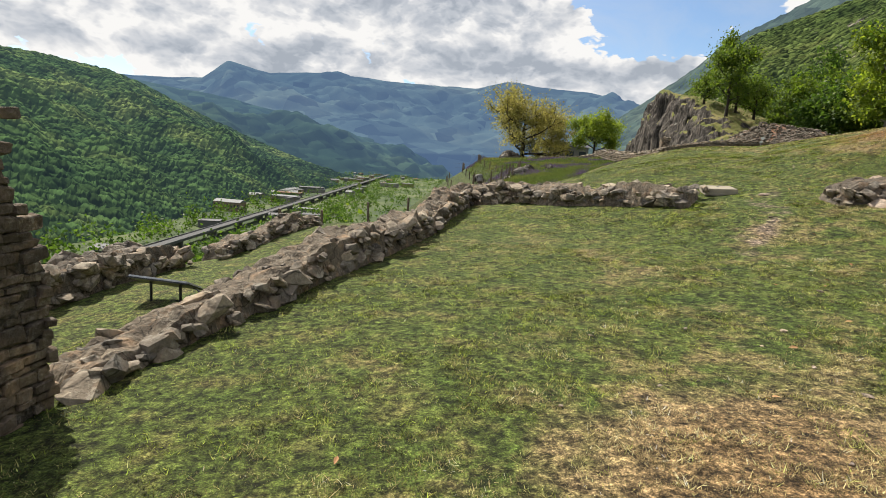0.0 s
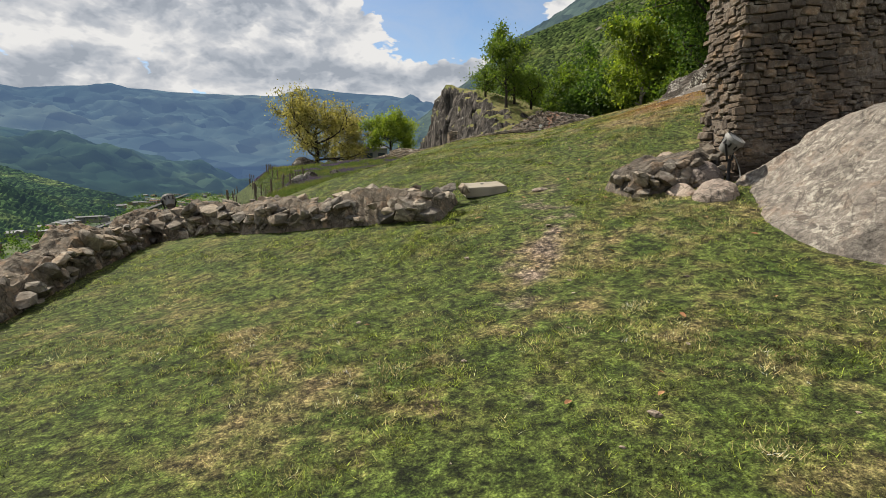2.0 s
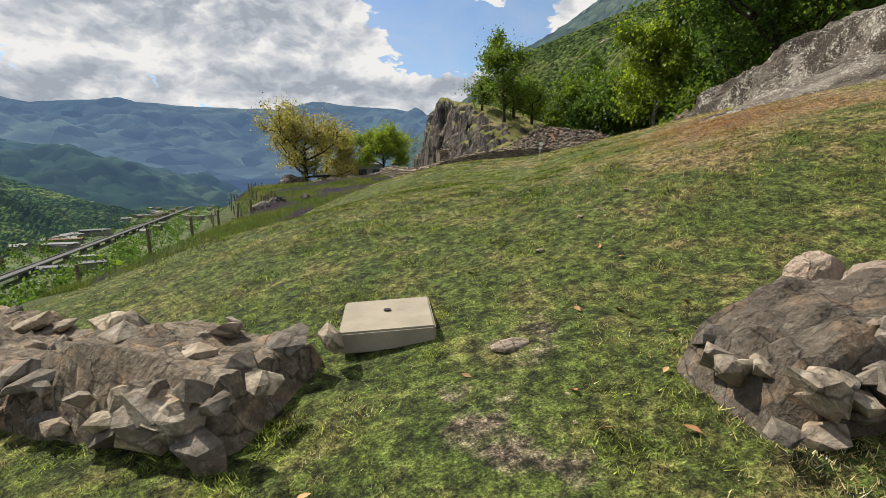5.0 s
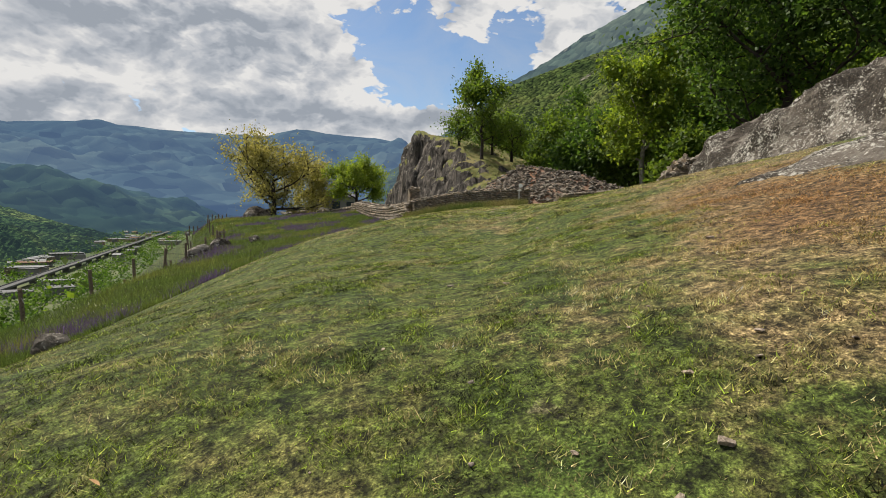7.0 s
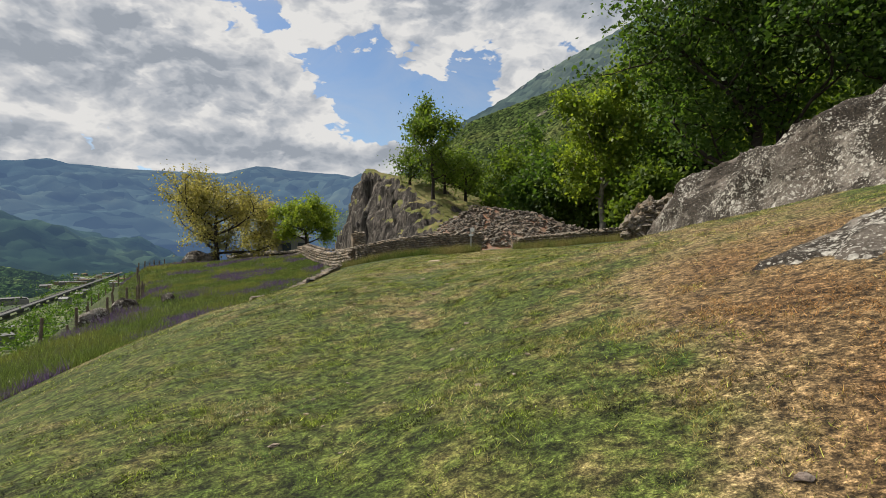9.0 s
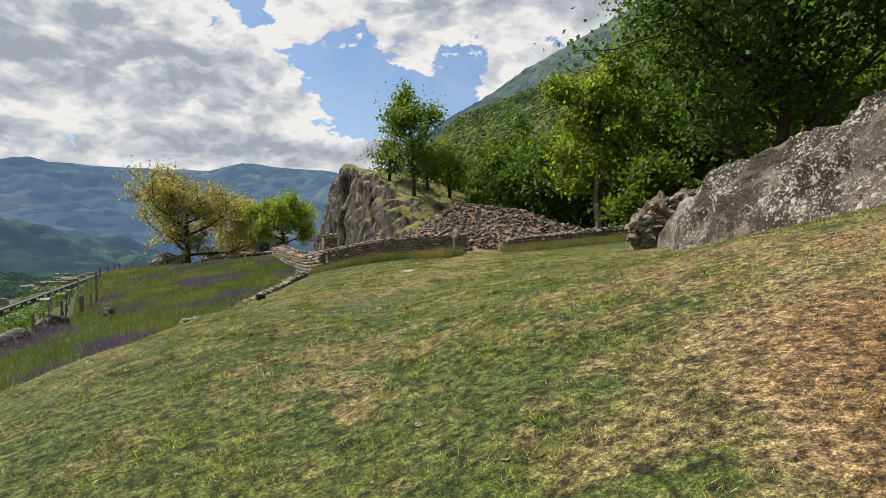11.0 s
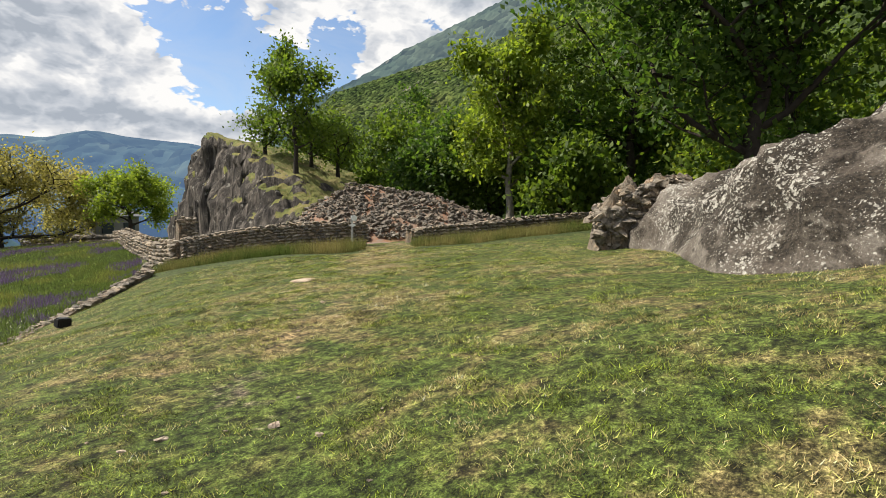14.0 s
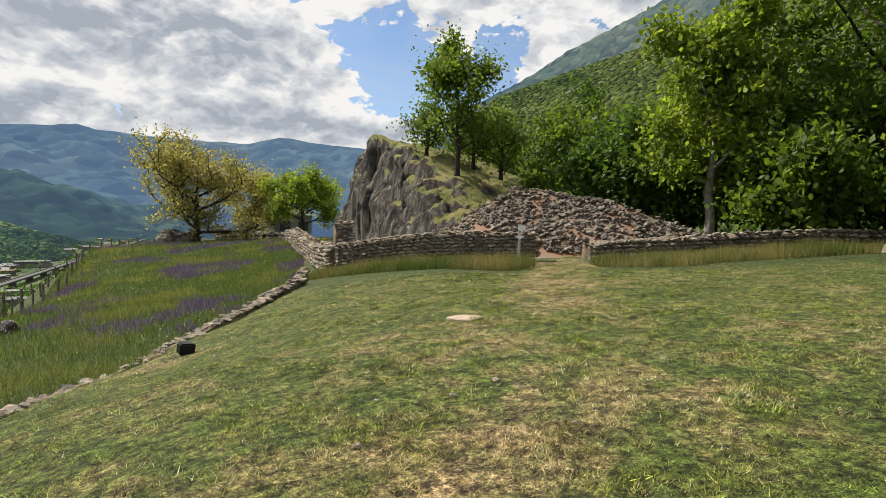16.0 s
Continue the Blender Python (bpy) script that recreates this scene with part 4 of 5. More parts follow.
def build_heap():
    line = [Vector((21.5, 43.0)), Vector((23.6, 40.6)), Vector((25.8, 37.4)), Vector((28.0, 34.6))]
    tall, wide = (1.0, 2.5, 1.7, 0.2), (1.8, 3.2, 2.6, 1.2)
    xs, ys = np.meshgrid(np.linspace(18.5, 30.5, 90), np.linspace(33, 46, 90), indexing="ij")

    def mound(x, y):
        best = np.zeros_like(x)
        for (a, b), (h0, h1), (w0, w1) in zip(zip(line, line[1:]), zip(tall, tall[1:]), zip(wide, wide[1:])):
            d = b - a
            t = np.clip(((x - a.x) * d.x + (y - a.y) * d.y) / d.length_squared, 0, 1)
            r = np.hypot(x - a.x - d.x * t, y - a.y - d.y * t)
            h = (h0 + (h1 - h0) * t) * np.clip(1.05 - r / (w0 + (w1 - w0) * t), -0.2, 1)
            best = np.maximum(best, h)
        return best
    zs = land(xs, ys) + mound(xs, ys) - 0.05 + 0.06 * rnd_noise(xs, ys, 0.7, 2)
    m, add, shader, link = material("weedy_earth", 0.95)
    at = world_at(add)
    link(ramp(add, noise_at(add, at, 0.8, 7, 0.7), [(0.35, (0.09, 0.075, 0.06)), (0.5, (0.17, 0.13, 0.10)), (0.6, (0.20, 0.10, 0.06)), (0.72, (0.12, 0.13, 0.05))]), shader.inputs["Base Color"])
    heap = from_mesh("rubble_heap", grid_mesh("rubble_heap", xs, ys, zs), m, smooth_faces=True)
    tagged(heap, "long heap of loose stones with brown weeds", "rubble heap", kind="stuff")
    rng = random.Random(77)
    verts, faces = [], []
    src = [[v.co.copy() for v in me.vertices] for me in STONES], [[list(f.vertices) for f in me.polygons] for me in STONES]
    done = 0
    while done < 3900:
        x, y = rng.uniform(18.5, 30), rng.uniform(33, 46)
        h = float(mound(np.array(x), np.array(y)))
        if h < 0.08 or (noise.noise((x * 0.5, y * 0.5, 3.0)) > 0.18 and rng.random() < 0.75):
            continue
        k = rng.randrange(9)
        size = rng.choice((0.07, 0.09, 0.12, 0.14, 0.17, 0.25))
        m = Matrix.Translation((x, y, ground_z(x, y) + h + size * 0.1)) @ Euler((rng.uniform(-.7, .7), rng.uniform(-.7, .7), rng.uniform(0, 6))).to_matrix().to_4x4() @ Matrix.Diagonal((size * 1.4, size, size * 0.8, 1))
        o = len(verts)
        verts += [m @ v for v in src[0][k]]
        faces += [[i + o for i in f] for f in src[1][k]]
        done += 1
    me = bpy.data.meshes.new("loose_stones")
    me.from_pydata(verts, [], faces)
    tagged(from_mesh("loose_stones", me, STONE, heap), kind="stuff")


build_heap()
masonry("wall_dry", "waist-high dry-stone wall across the lawn", [(16.3, 39.9), (18.3, 37.9), (19.8, 36.5), (21.2, 35.5)], 0.6, (0.95, 0.95, 0.92, 0.9), 0.21, 31, mat=MORTAR, ragged=0.12, limit=300)
masonry("wall_dry_back", "dry-stone wall leading back to the trees", [(17.6, 62.0), (17.2, 50.0), (16.3, 40.2)][::-1][::-1], 0.6, (0.9, 0.9, 0.95), 0.36, 32, ragged=0.2, limit=260, both=True)
masonry("wall_dry_right", "low dry-stone wall along the foot of the wood", [(22.6, 34.9), (24.0, 34.7), (27.0, 33.4), (31.5, 31.0)], 0.6, (0.5, 0.55, 0.6, 0.65), 0.22, 33, ragged=0.3, limit=280)
masonry("wall_edge", "row of rough edging stones between lawn and meadow", [(10.1, 29.0), (11.0, 31.1), (13.0, 34.1), (14.6, 37.2), (15.4, 41.0)][::-1], 0.28, (0.4, 0.25, 0.12, 0.12, 0.09), 0.19, 35, ragged=1.0, limit=150)
# square pillar at the wall's corner
masonry("pillar", "square stone gate pillar with a flat cap", [(16.5, 41.6), (17.1, 41.6)], 0.6, (1.75, 1.75), 0.2, 36, both=True, ragged=0.02, limit=90)


# ---- trees ----
def leaf_material(name, dark, light, through_col):
    m = bpy.data.materials.new(name)
    m.use_nodes = True
    add = nodes_of(m.node_tree)
    isl = add("ShaderNodeNewGeometry").outputs["Random Per Island"]
    at = world_at(add)
    col = ramp(add, isl, [(0.0, dark), (1.0, light)])
    col = mixed(add, 1.0, col, ramp(add, noise_at(add, at, 0.7, 3), [(0.3, grey(0.7)), (0.7, grey(1.25))]), "MULTIPLY")
    body = add("ShaderNodeBsdfPrincipled", Base_Color=col, Roughness=0.55)
    body.inputs["Specular IOR Level"].default_value = 0.3
    glow = add("ShaderNodeBsdfTranslucent", i0=mixed(add, 1.0, col, (*through_col, 1), "MULTIPLY"))
    add("ShaderNodeOutputMaterial", i0=add("ShaderNodeMixShader", i0=0.55, i1=body.outputs[0], i2=glow.outputs[0]).outputs[0])
    return m


LEAF = leaf_material("spring_leaf", (0.058, 0.105, 0.017), (0.135, 0.19, 0.032), (1.5, 1.5, 0.7))
LEAF_LIME = leaf_material("lime_leaf", (0.11, 0.175, 0.022), (0.23, 0.29, 0.045), (1.5, 1.45, 0.7))
LEAF_DARK = leaf_material("shade_leaf", (0.035, 0.075, 0.014), (0.095, 0.15, 0.03), (1.3, 1.4, 0.7))
LEAF_MID = leaf_material("chestnut_leaf", (0.055, 0.105, 0.016), (0.14, 0.20, 0.035), (1.5, 1.5, 0.7))
LEAF_GOLD = leaf_material("young_golden_leaf", (0.20, 0.19, 0.055), (0.38, 0.345, 0.13), (1.2, 1.15, 0.7))


def tube(bm, a, b, ra, rb, sides=7):
    d = (b - a)
    if d.length < 1e-4:
        return
    z = d.normalized()
    x = z.orthogonal().normalized()
    y = z.cross(x)
    ring = []
    for c, r in ((a, ra), (b, rb)):
        ring.append([bm.verts.new(c + (x * math.cos(6.2832 * k / sides) + y * math.sin(6.2832 * k / sides)) * r) for k in range(sides)])
    for k in range(sides):
        bm.faces.new((ring[0][k], ring[0][(k + 1) % sides], ring[1][(k + 1) % sides], ring[1][k]))


def leaves_mesh(name, centres, size, rng, droop=0.2):
    """Small pointed leaves, two triangles each."""
    n = len(centres)
    c = np.asarray(centres, float)
    a = rng.normal(size=(n, 3))
    a[:, 2] -= droop
    a /= np.linalg.norm(a, axis=1)[:, None]
    b = np.cross(a, rng.normal(size=(n, 3)))
    b /= np.linalg.norm(b, axis=1)[:, None] + 1e-9
    s = size * rng.uniform(0.6, 1.35, (n, 1))
    nrm = np.cross(a, b)
    verts = np.stack([c, c + a * s * 0.5 + b * s * 0.30 + nrm * s * 0.08, c + a * s, c + a * s * 0.5 - b * s * 0.30 + nrm * s * 0.08], 1).reshape(-1, 3)
    me = bpy.data.meshes.new(name)
    me.vertices.add(4 * n)
    me.vertices.foreach_set("co", verts.ravel().astype(np.float32))
    me.loops.add(4 * n)
    me.loops.foreach_set("vertex_index", np.arange(4 * n, dtype=np.int32))
    me.polygons.add(n)
    me.polygons.foreach_set("loop_start", np.arange(0, 4 * n, 4, dtype=np.int32))
    me.update(calc_edges=True)
    return me


def tree(label, base, height, spread, seed, leaf, leaf_size, count, trunk_r, bare=0.28, bark=None, lean=(0, 0), forks=7, clump=0.42, round_top=0.75, rise=0.4, category="tree", name="tree"):
    """Trunk with limbs that fork three times; leaves gather in clumps round the twigs."""
    rng = random.Random(seed)
    nrng = np.random.default_rng(seed)
    root = new(name)
    root.location = base
    tagged(root, label, category)
    bm = bmesh.new()
    twigs = []

    def limb(start, way, length, r, depth):
        pts = [start]
        d = way.normalized()
        steps = 4
        for k in range(steps):
            d = (d + Vector((rng.gauss(0, 0.16), rng.gauss(0, 0.16), rng.gauss(0.05, 0.10)))).normalized()
            pts.append(pts[-1] + d * length / steps)
        for k in range(steps):
            tube(bm, pts[k], pts[k + 1], r * (1 - 0.17 * k), r * (1 - 0.17 * (k + 1)), 7 if depth == 0 else 5)
        if depth >= 2:
            twigs.extend(pts[1:])
            return
        n = 4 if depth == 0 else 4
        for k in range(n):
            i = rng.randint(1, steps)
            out = Vector((rng.gauss(0, 1), rng.gauss(0, 1), rng.gauss(0.25, 0.55))).normalized()
            limb(pts[i], d * 0.5 + out, length * rng.uniform(0.45, 0.7), r * 0.5, depth + 1)
        twigs.append(pts[-1])
    top = Vector((lean[0], lean[1], height * 0.82))
    pts = [Vector((0, 0, -0.3))]
    for k in range(1, 8):
        w = k / 7
        pts.append(Vector((top.x * w * w + rng.gauss(0, 0.02 * height) * w, top.y * w * w + rng.gauss(0, 0.02 * height) * w, top.z * w)))
    for k in range(7):
        tube(bm, pts[k], pts[k + 1], trunk_r * (1.25 if k == 0 else 1 - 0.11 * k), trunk_r * (1 - 0.11 * (k + 1)), 9)
    for k in range(forks):
        w = bare + (1 - bare) * (k + 0.5) / forks
        i = min(6, int(w * 7))
        p = pts[i].lerp(pts[i + 1], w * 7 - i)
        ang = k * 2.4 + rng.uniform(-0.5, 0.5)
        reach = spread * (0.55 + 0.45 * math.sin(math.pi * min(1, (w - bare) / (1 - bare) * round_top + 0.25)))
        limb(p, Vector((math.cos(ang), math.sin(ang), rise + 0.5 * w)), reach, trunk_r * 0.42 * (1.2 - w * 0.6), 0)
    trunk = part("trunk", bm, bark or BARK, root, smooth_faces=True)
    pick = nrng.integers(0, len(twigs), count)
    tw = np.array([tuple(t) for t in twigs])
    off = nrng.normal(size=(count, 3)) * clump * nrng.uniform(0.3, 1.0, (count, 1))
    cen = tw[pick] + off
    keep = cen[:, 2] > height * bare * 0.55
    part_me = leaves_mesh("crown", cen[keep], leaf_size, nrng)
    from_mesh("crown", part_me, leaf, root)
    return root


def on_ground(x, y, z=None):
    return (x, y, ground_z(x, y) if z is None else z)


# lone trees at the far end of the meadow
gold = tree("broad old tree in yellow-green young leaf on the meadow", on_ground(11.2, 76.0), 7.2, 4.7, 101, LEAF_GOLD, 0.26, 15000, 0.34, 0.12, forks=13, clump=0.6, rise=0.05)
tree("smaller tree in yellow-green young leaf behind the meadow", on_ground(17.0, 86.0), 6.8, 3.0, 102, LEAF_GOLD, 0.28, 8000, 0.22, 0.15, forks=10, clump=0.6, rise=0.1)
tree("round-crowned green tree beside the meadow wall", on_ground(20.0, 72.0), 5.4, 2.6, 103, LEAF_LIME, 0.24, 13000, 0.22, 0.28, forks=11, clump=0.5, rise=0.15)
# on the crag
for x, y, h, s, n, seed in ((22.9, 45.0, 6.0, 1.9, 8500, 111), (23.3, 50.0, 2.4, 0.9, 1600, 112), (25.2, 48.0, 2.8, 1.0, 1900, 114), (26.6, 47.5, 3.4, 1.2, 2400, 115)):
    tree("slender green tree growing on the crag", (x, y, knoll_z(x, y) - 0.1), h, s, seed, LEAF, 0.19, n, 0.13, 0.24, forks=10, clump=0.46)
# edge of the wood
tree("tall bright green tree behind the low wall", on_ground(30.0, 37.0), 8.8, 2.5, 121, LEAF_LIME, 0.24, 17000, 0.20, 0.22, bark=PALEBARK, forks=11, clump=0.42)
tree("large dark chestnut tree behind the lichen rock", (25.4, 24.4, 3.0), 10.0, 3.4, 122, LEAF_DARK, 0.19, 23000, 0.24, 0.14, forks=13, clump=0.55)
tree("large dark tree above the lichen rock", (27.2, 20.5, 3.4), 10.5, 3.8, 123, LEAF_DARK, 0.19, 20000, 0.24, 0.28, forks=10, clump=0.55)
tree("tall dark tree standing behind the low wall", on_ground(34.0, 33.0), 12.5, 4.2, 124, LEAF_MID, 0.28, 12000, 0.26, 0.3, forks=11, clump=0.55)
tree("dark tree above the bedrock slope", (25.0, 12.5, 3.6), 11.0, 4.2, 125, LEAF_MID, 0.3, 8000, 0.25, 0.25, forks=9, clump=0.6)
WOOD = ((29.5, 46.0, 6.5, 2.6, LEAF), (31.8, 43.5, 6.2, 2.5, LEAF_DARK), (33.5, 41.5, 6.5, 2.6, LEAF), (35.0, 38.5, 6.5, 2.6, LEAF_DARK), (31.5, 40.0, 4.2, 2.0, LEAF), (36.5, 35.5, 7.0, 2.8, LEAF_DARK),
        (38.5, 44.0, 9.0, 3.4, LEAF), (40.5, 39.0, 9.0, 3.4, LEAF_DARK), (33.5, 47.5, 7.0, 2.8, LEAF), (36.0, 30.0, 7.0, 3.0, LEAF_DARK), (39.5, 33.5, 9.0, 3.4, LEAF), (33.0, 35.6, 4.0, 2.0, LEAF_DARK),
        (33.5, 28.0, 7.5, 3.2, LEAF_LIME), (40.0, 27.0, 9.0, 3.6, LEAF_DARK), (31.0, 25.5, 7.0, 3.2, LEAF), (36.0, 52.0, 9.0, 3.4, LEAF_DARK), (30.5, 54.0, 6.0, 2.4, LEAF), (33.0, 19.0, 8.0, 3.6, LEAF),
        (34.0, 12.0, 9.0, 3.6, LEAF_DARK), (28.6, 41.8, 3.6, 1.8, LEAF_DARK), (30.0, 33.4, 3.0, 1.5, LEAF), (45.0, 36.0, 10.0, 4.0, LEAF), (44.0, 46.0, 10.0, 4.0, LEAF_DARK))
for k, (x, y, h, s, lf) in enumerate(WOOD):
    ob = tree("leafy green tree at the edge of the wood", on_ground(x, y), h, s, 140 + k, lf, 0.27, 5200, 0.12, 0.06, forks=9, clump=0.5)
    ob["group"] = "wood edge"


# ---- grass ----
def blade_material(name):
    m = bpy.data.materials.new(name)
    m.use_nodes = True
    add = nodes_of(m.node_tree)
    col = add("ShaderNodeAttribute", attribute_name="tint").outputs["Color"]
    body = add("ShaderNodeBsdfPrincipled", Base_Color=col, Roughness=0.9)
    body.inputs["Specular IOR Level"].default_value = 0.08
    glow = add("ShaderNodeBsdfTranslucent", i0=col)
    add("ShaderNodeOutputMaterial", i0=add("ShaderNodeMixShader", i0=0.3, i1=body.outputs[0], i2=glow.outputs[0]).outputs[0])
    return m


BLADE = blade_material("grass_blade")


def blades(name, label, x, y, tall, wide, tint, rng, lean=0.6, lift=0.0):
    """One object of many single grass blades."""
    n = len(x)
    z = land(x, y) + bumps(x, y) + lift
    ang = rng.uniform(0, 6.2832, n)
    dx, dy = np.cos(ang), np.sin(ang)
    ln = rng.normal(0, lean, (n, 2)) * tall[:, None]
    foot = np.stack([x, y, z - 0.005], -1)
    side = np.stack([dx, dy, np.zeros(n)], -1) * (wide * 0.5)[:, None]
    tip = foot + np.stack([ln[:, 0], ln[:, 1], tall * rng.uniform(0.7, 1.1, n)], -1)
    verts = np.stack([foot - side, foot + side, tip], 1).reshape(-1, 3)
    me = bpy.data.meshes.new(name)
    me.vertices.add(3 * n)
    me.vertices.foreach_set("co", verts.ravel().astype(np.float32))
    me.loops.add(3 * n)
    me.loops.foreach_set("vertex_index", np.arange(3 * n, dtype=np.int32))
    me.polygons.add(n)
    me.polygons.foreach_set("loop_start", np.arange(0, 3 * n, 3, dtype=np.int32))
    me.update(calc_edges=True)
    rgba = np.concatenate([np.repeat(tint, 3, 0), np.ones((3 * n, 1))], 1)
    me.attributes.new("tint", "FLOAT_COLOR", "POINT").data.foreach_set("color", rgba.ravel().astype(np.float32))
    return tagged(from_mesh(name, me, BLADE), label, "grass", kind="stuff")


def lawn_grass():
    rng = np.random.default_rng(5)
    n = 1900000
    u = rng.uniform(-1.5, 40, n)
    v = np.where(rng.random(n) < 0.5, rng.normal(0.3, 2.0, n), rng.uniform(-7.5, 6.0, n))
    x, y = u * 0.5 + v * 0.866, u * 0.866 - v * 0.5
    worn, straw, wild = strengths(x, y)
    patch = value_noise(x, y, 0.22, 9, 2)
    keep = (worn + 0.16 * patch < 0.27) & (wild < 0.5) & (v > edge_of(u) - 0.1) & (rng.random(n) < 0.60 + 0.55 * patch)
    x, y, straw, patch = x[keep], y[keep], straw[keep], patch[keep]
    n = len(x)
    dry = np.clip(0.16 + 1.3 * straw + 0.75 * value_noise(x, y, 0.3, 7, 3) + rng.normal(0, 0.2, n), 0, 1)[:, None]
    clump = value_noise(x, y, 0.13, 12, 2)
    tuft = value_noise(x, y, 0.055, 13, 1)
    green = np.array([0.126, 0.160, 0.024]) * rng.lognormal(-0.3, 0.85, (n, 1)) * np.clip(1 + 0.4 * value_noise(x, y, 0.9, 3) + 1.1 * clump + 0.7 * tuft, 0.12, 2.6)[:, None]
    pale = np.array([0.46, 0.37, 0.19]) * rng.lognormal(-0.1, 0.55, (n, 1))
    uu, vv = x * 0.5 + y * 0.866, x * 0.866 - y * 0.5
    mound = np.exp(-(((uu - 18.3) / 4.8) ** 2 + ((vv - 3.7) / 2.0) ** 4))[:, None]
    pale = pale * np.clip(1 + 0.5 * clump + 0.6 * tuft, 0.15, 2.0)[:, None] * (1 - mound + mound * np.array([0.60, 0.40, 0.30]))
    green = green * (1 - 0.20 * (smooth((-vv - 0.5) / 3) * smooth((uu - 9) / 4))[:, None])
    green = green * (1 - np.array([0.26, 0.20, 0.34]) * np.exp(-((uu - 17) / 5.5) ** 4)[:, None])
    tint = np.clip(green * (1 - dry) + pale * dry, 0.01, 0.8)
    tall = rng.uniform(0.010, 0.030, n) * np.clip(1 + 0.4 * patch + 0.7 * clump, 0.4, 1.5)
    blades("lawn_grass", "short mown grass, green with straw-coloured patches", x, y, tall, rng.uniform(0.0035, 0.0075, n), tint, rng, 0.8)


def meadow_grass():
    rng = np.random.default_rng(6)
    n = 420000
    u = 20 + 55 * rng.random(n) ** 1.4
    v = edge_of(u) - 22 * rng.random(n) ** 1.3
    x, y = u * 0.5 + v * 0.866, u * 0.866 - v * 0.5
    e = edge_of(u) - v
    keep = (e > 0.15) & (e < table(u, 0, 7, 23, 7, 38, 11, 74, 22)) & (np.hypot(x - 11.2, y - 76) > 1.0)
    x, y, u, e = x[keep], y[keep], u[keep], e[keep]
    n = len(x)
    patch = value_noise(x, y, 1.8, 3)
    mauve = rng.random(n) < 0.75 * smooth((value_noise(x, y, 2.6, 6, 3) - 0.12) / 0.35)
    white = (value_noise(x, y, 2.6, 8) > 0.45) & (rng.random(n) < 0.02)
    tint = np.array([0.105, 0.145, 0.032]) * rng.lognormal(0, 0.5, (n, 1))
    tint = tint + np.clip(patch, 0, 1)[:, None] * np.array([0.13, 0.09, 0.025])
    tint[mauve] = np.array([0.125, 0.088, 0.165]) * rng.lognormal(0, 0.35, (int(mauve.sum()), 1))
    tint[white] = (0.78, 0.76, 0.55)
    tall = rng.uniform(0.08, 0.26, n) * (1 + 0.4 * patch)
    tall[mauve] *= 1.2
    tall[white] *= 0.35
    wide = np.where(white, 0.035, np.where(mauve, 0.014, 0.010)) * (1 + np.maximum(u - 30, 0) / 22)
    blades("meadow_grass", "tall meadow grass with mauve and white wildflowers", x, y, tall, wide, np.clip(tint, 0, 0.8), rng, 0.35)


def rough_grass():
    """Unmown strips in front of the dry-stone walls."""
    rng = np.random.default_rng(7)
    n = 130000
    u, v = rng.uniform(36.5, 44, n), rng.uniform(-6.5, 11, n)
    x, y = u * 0.5 + v * 0.866, u * 0.866 - v * 0.5
    line = table(v, -7, 44.5, -3, 42.2, 0.3, 40.6, 2.6, 40.4, 6, 41.8, 11, 43)
    keep = (u < line - 0.1) & (u > line - table(v, -7, 3.2, 0, 2.1, 0.5, 1.2, 2.4, 1.6, 4, 2.3, 11, 2.4)) & (np.abs(v - 1.3) > 0.75)
    x, y = x[keep], y[keep]
    n = len(x)
    dry = np.clip(0.42 + 0.6 * value_noise(x, y, 1.2, 3), 0, 1)[:, None]
    tint = (np.array([0.085, 0.122, 0.026]) * (1 - dry) + np.array([0.28, 0.23, 0.09]) * dry) * rng.uniform(0.6, 1.5, (n, 1))
    blades("rough_grass", "unmown green and tawny grass below the dry-stone walls", x, y, rng.uniform(0.14, 0.42, n) * (1 + 0.35 * value_noise(x, y, 0.8, 5)), np.full(n, 0.013), tint, rng, 0.25)


lawn_grass()
meadow_grass()
rough_grass()


# ---- valley floor ----
def box(bm, centre, size, yaw=0.0, bevel=0.0):
    made = bmesh.ops.create_cube(bm, size=1, matrix=pose(*centre, 0, 0, yaw) @ Matrix.Diagonal((*size, 1)))
    if bevel:
        edges = {e for v in made["verts"] for e in v.link_edges}
        bmesh.ops.bevel(bm, geom=list(edges), offset=bevel, segments=2, affect="EDGES")


TOWN_WALL = [plain("town_wall_pale", (0.20, 0.195, 0.18), 0.9, 0, 0.1, 0.1), plain("town_wall_grey", (0.12, 0.12, 0.12), 0.9, 0, 0.1, 0.1), plain("town_wall_ochre", (0.22, 0.165, 0.12), 0.9, 0, 0.1, 0.1)]
TOWN_ROOF = [plain("town_roof_pale", (0.17, 0.175, 0.18), 0.7, 0, 0.1, 0.1), ROOFGREY, plain("town_roof_tile", (0.16, 0.09, 0.06), 0.9, 0, 0.1, 0.2)]
PANE = plain("dark_window", (0.04, 0.05, 0.06), 0.2, 0, 0.2, 0.1)


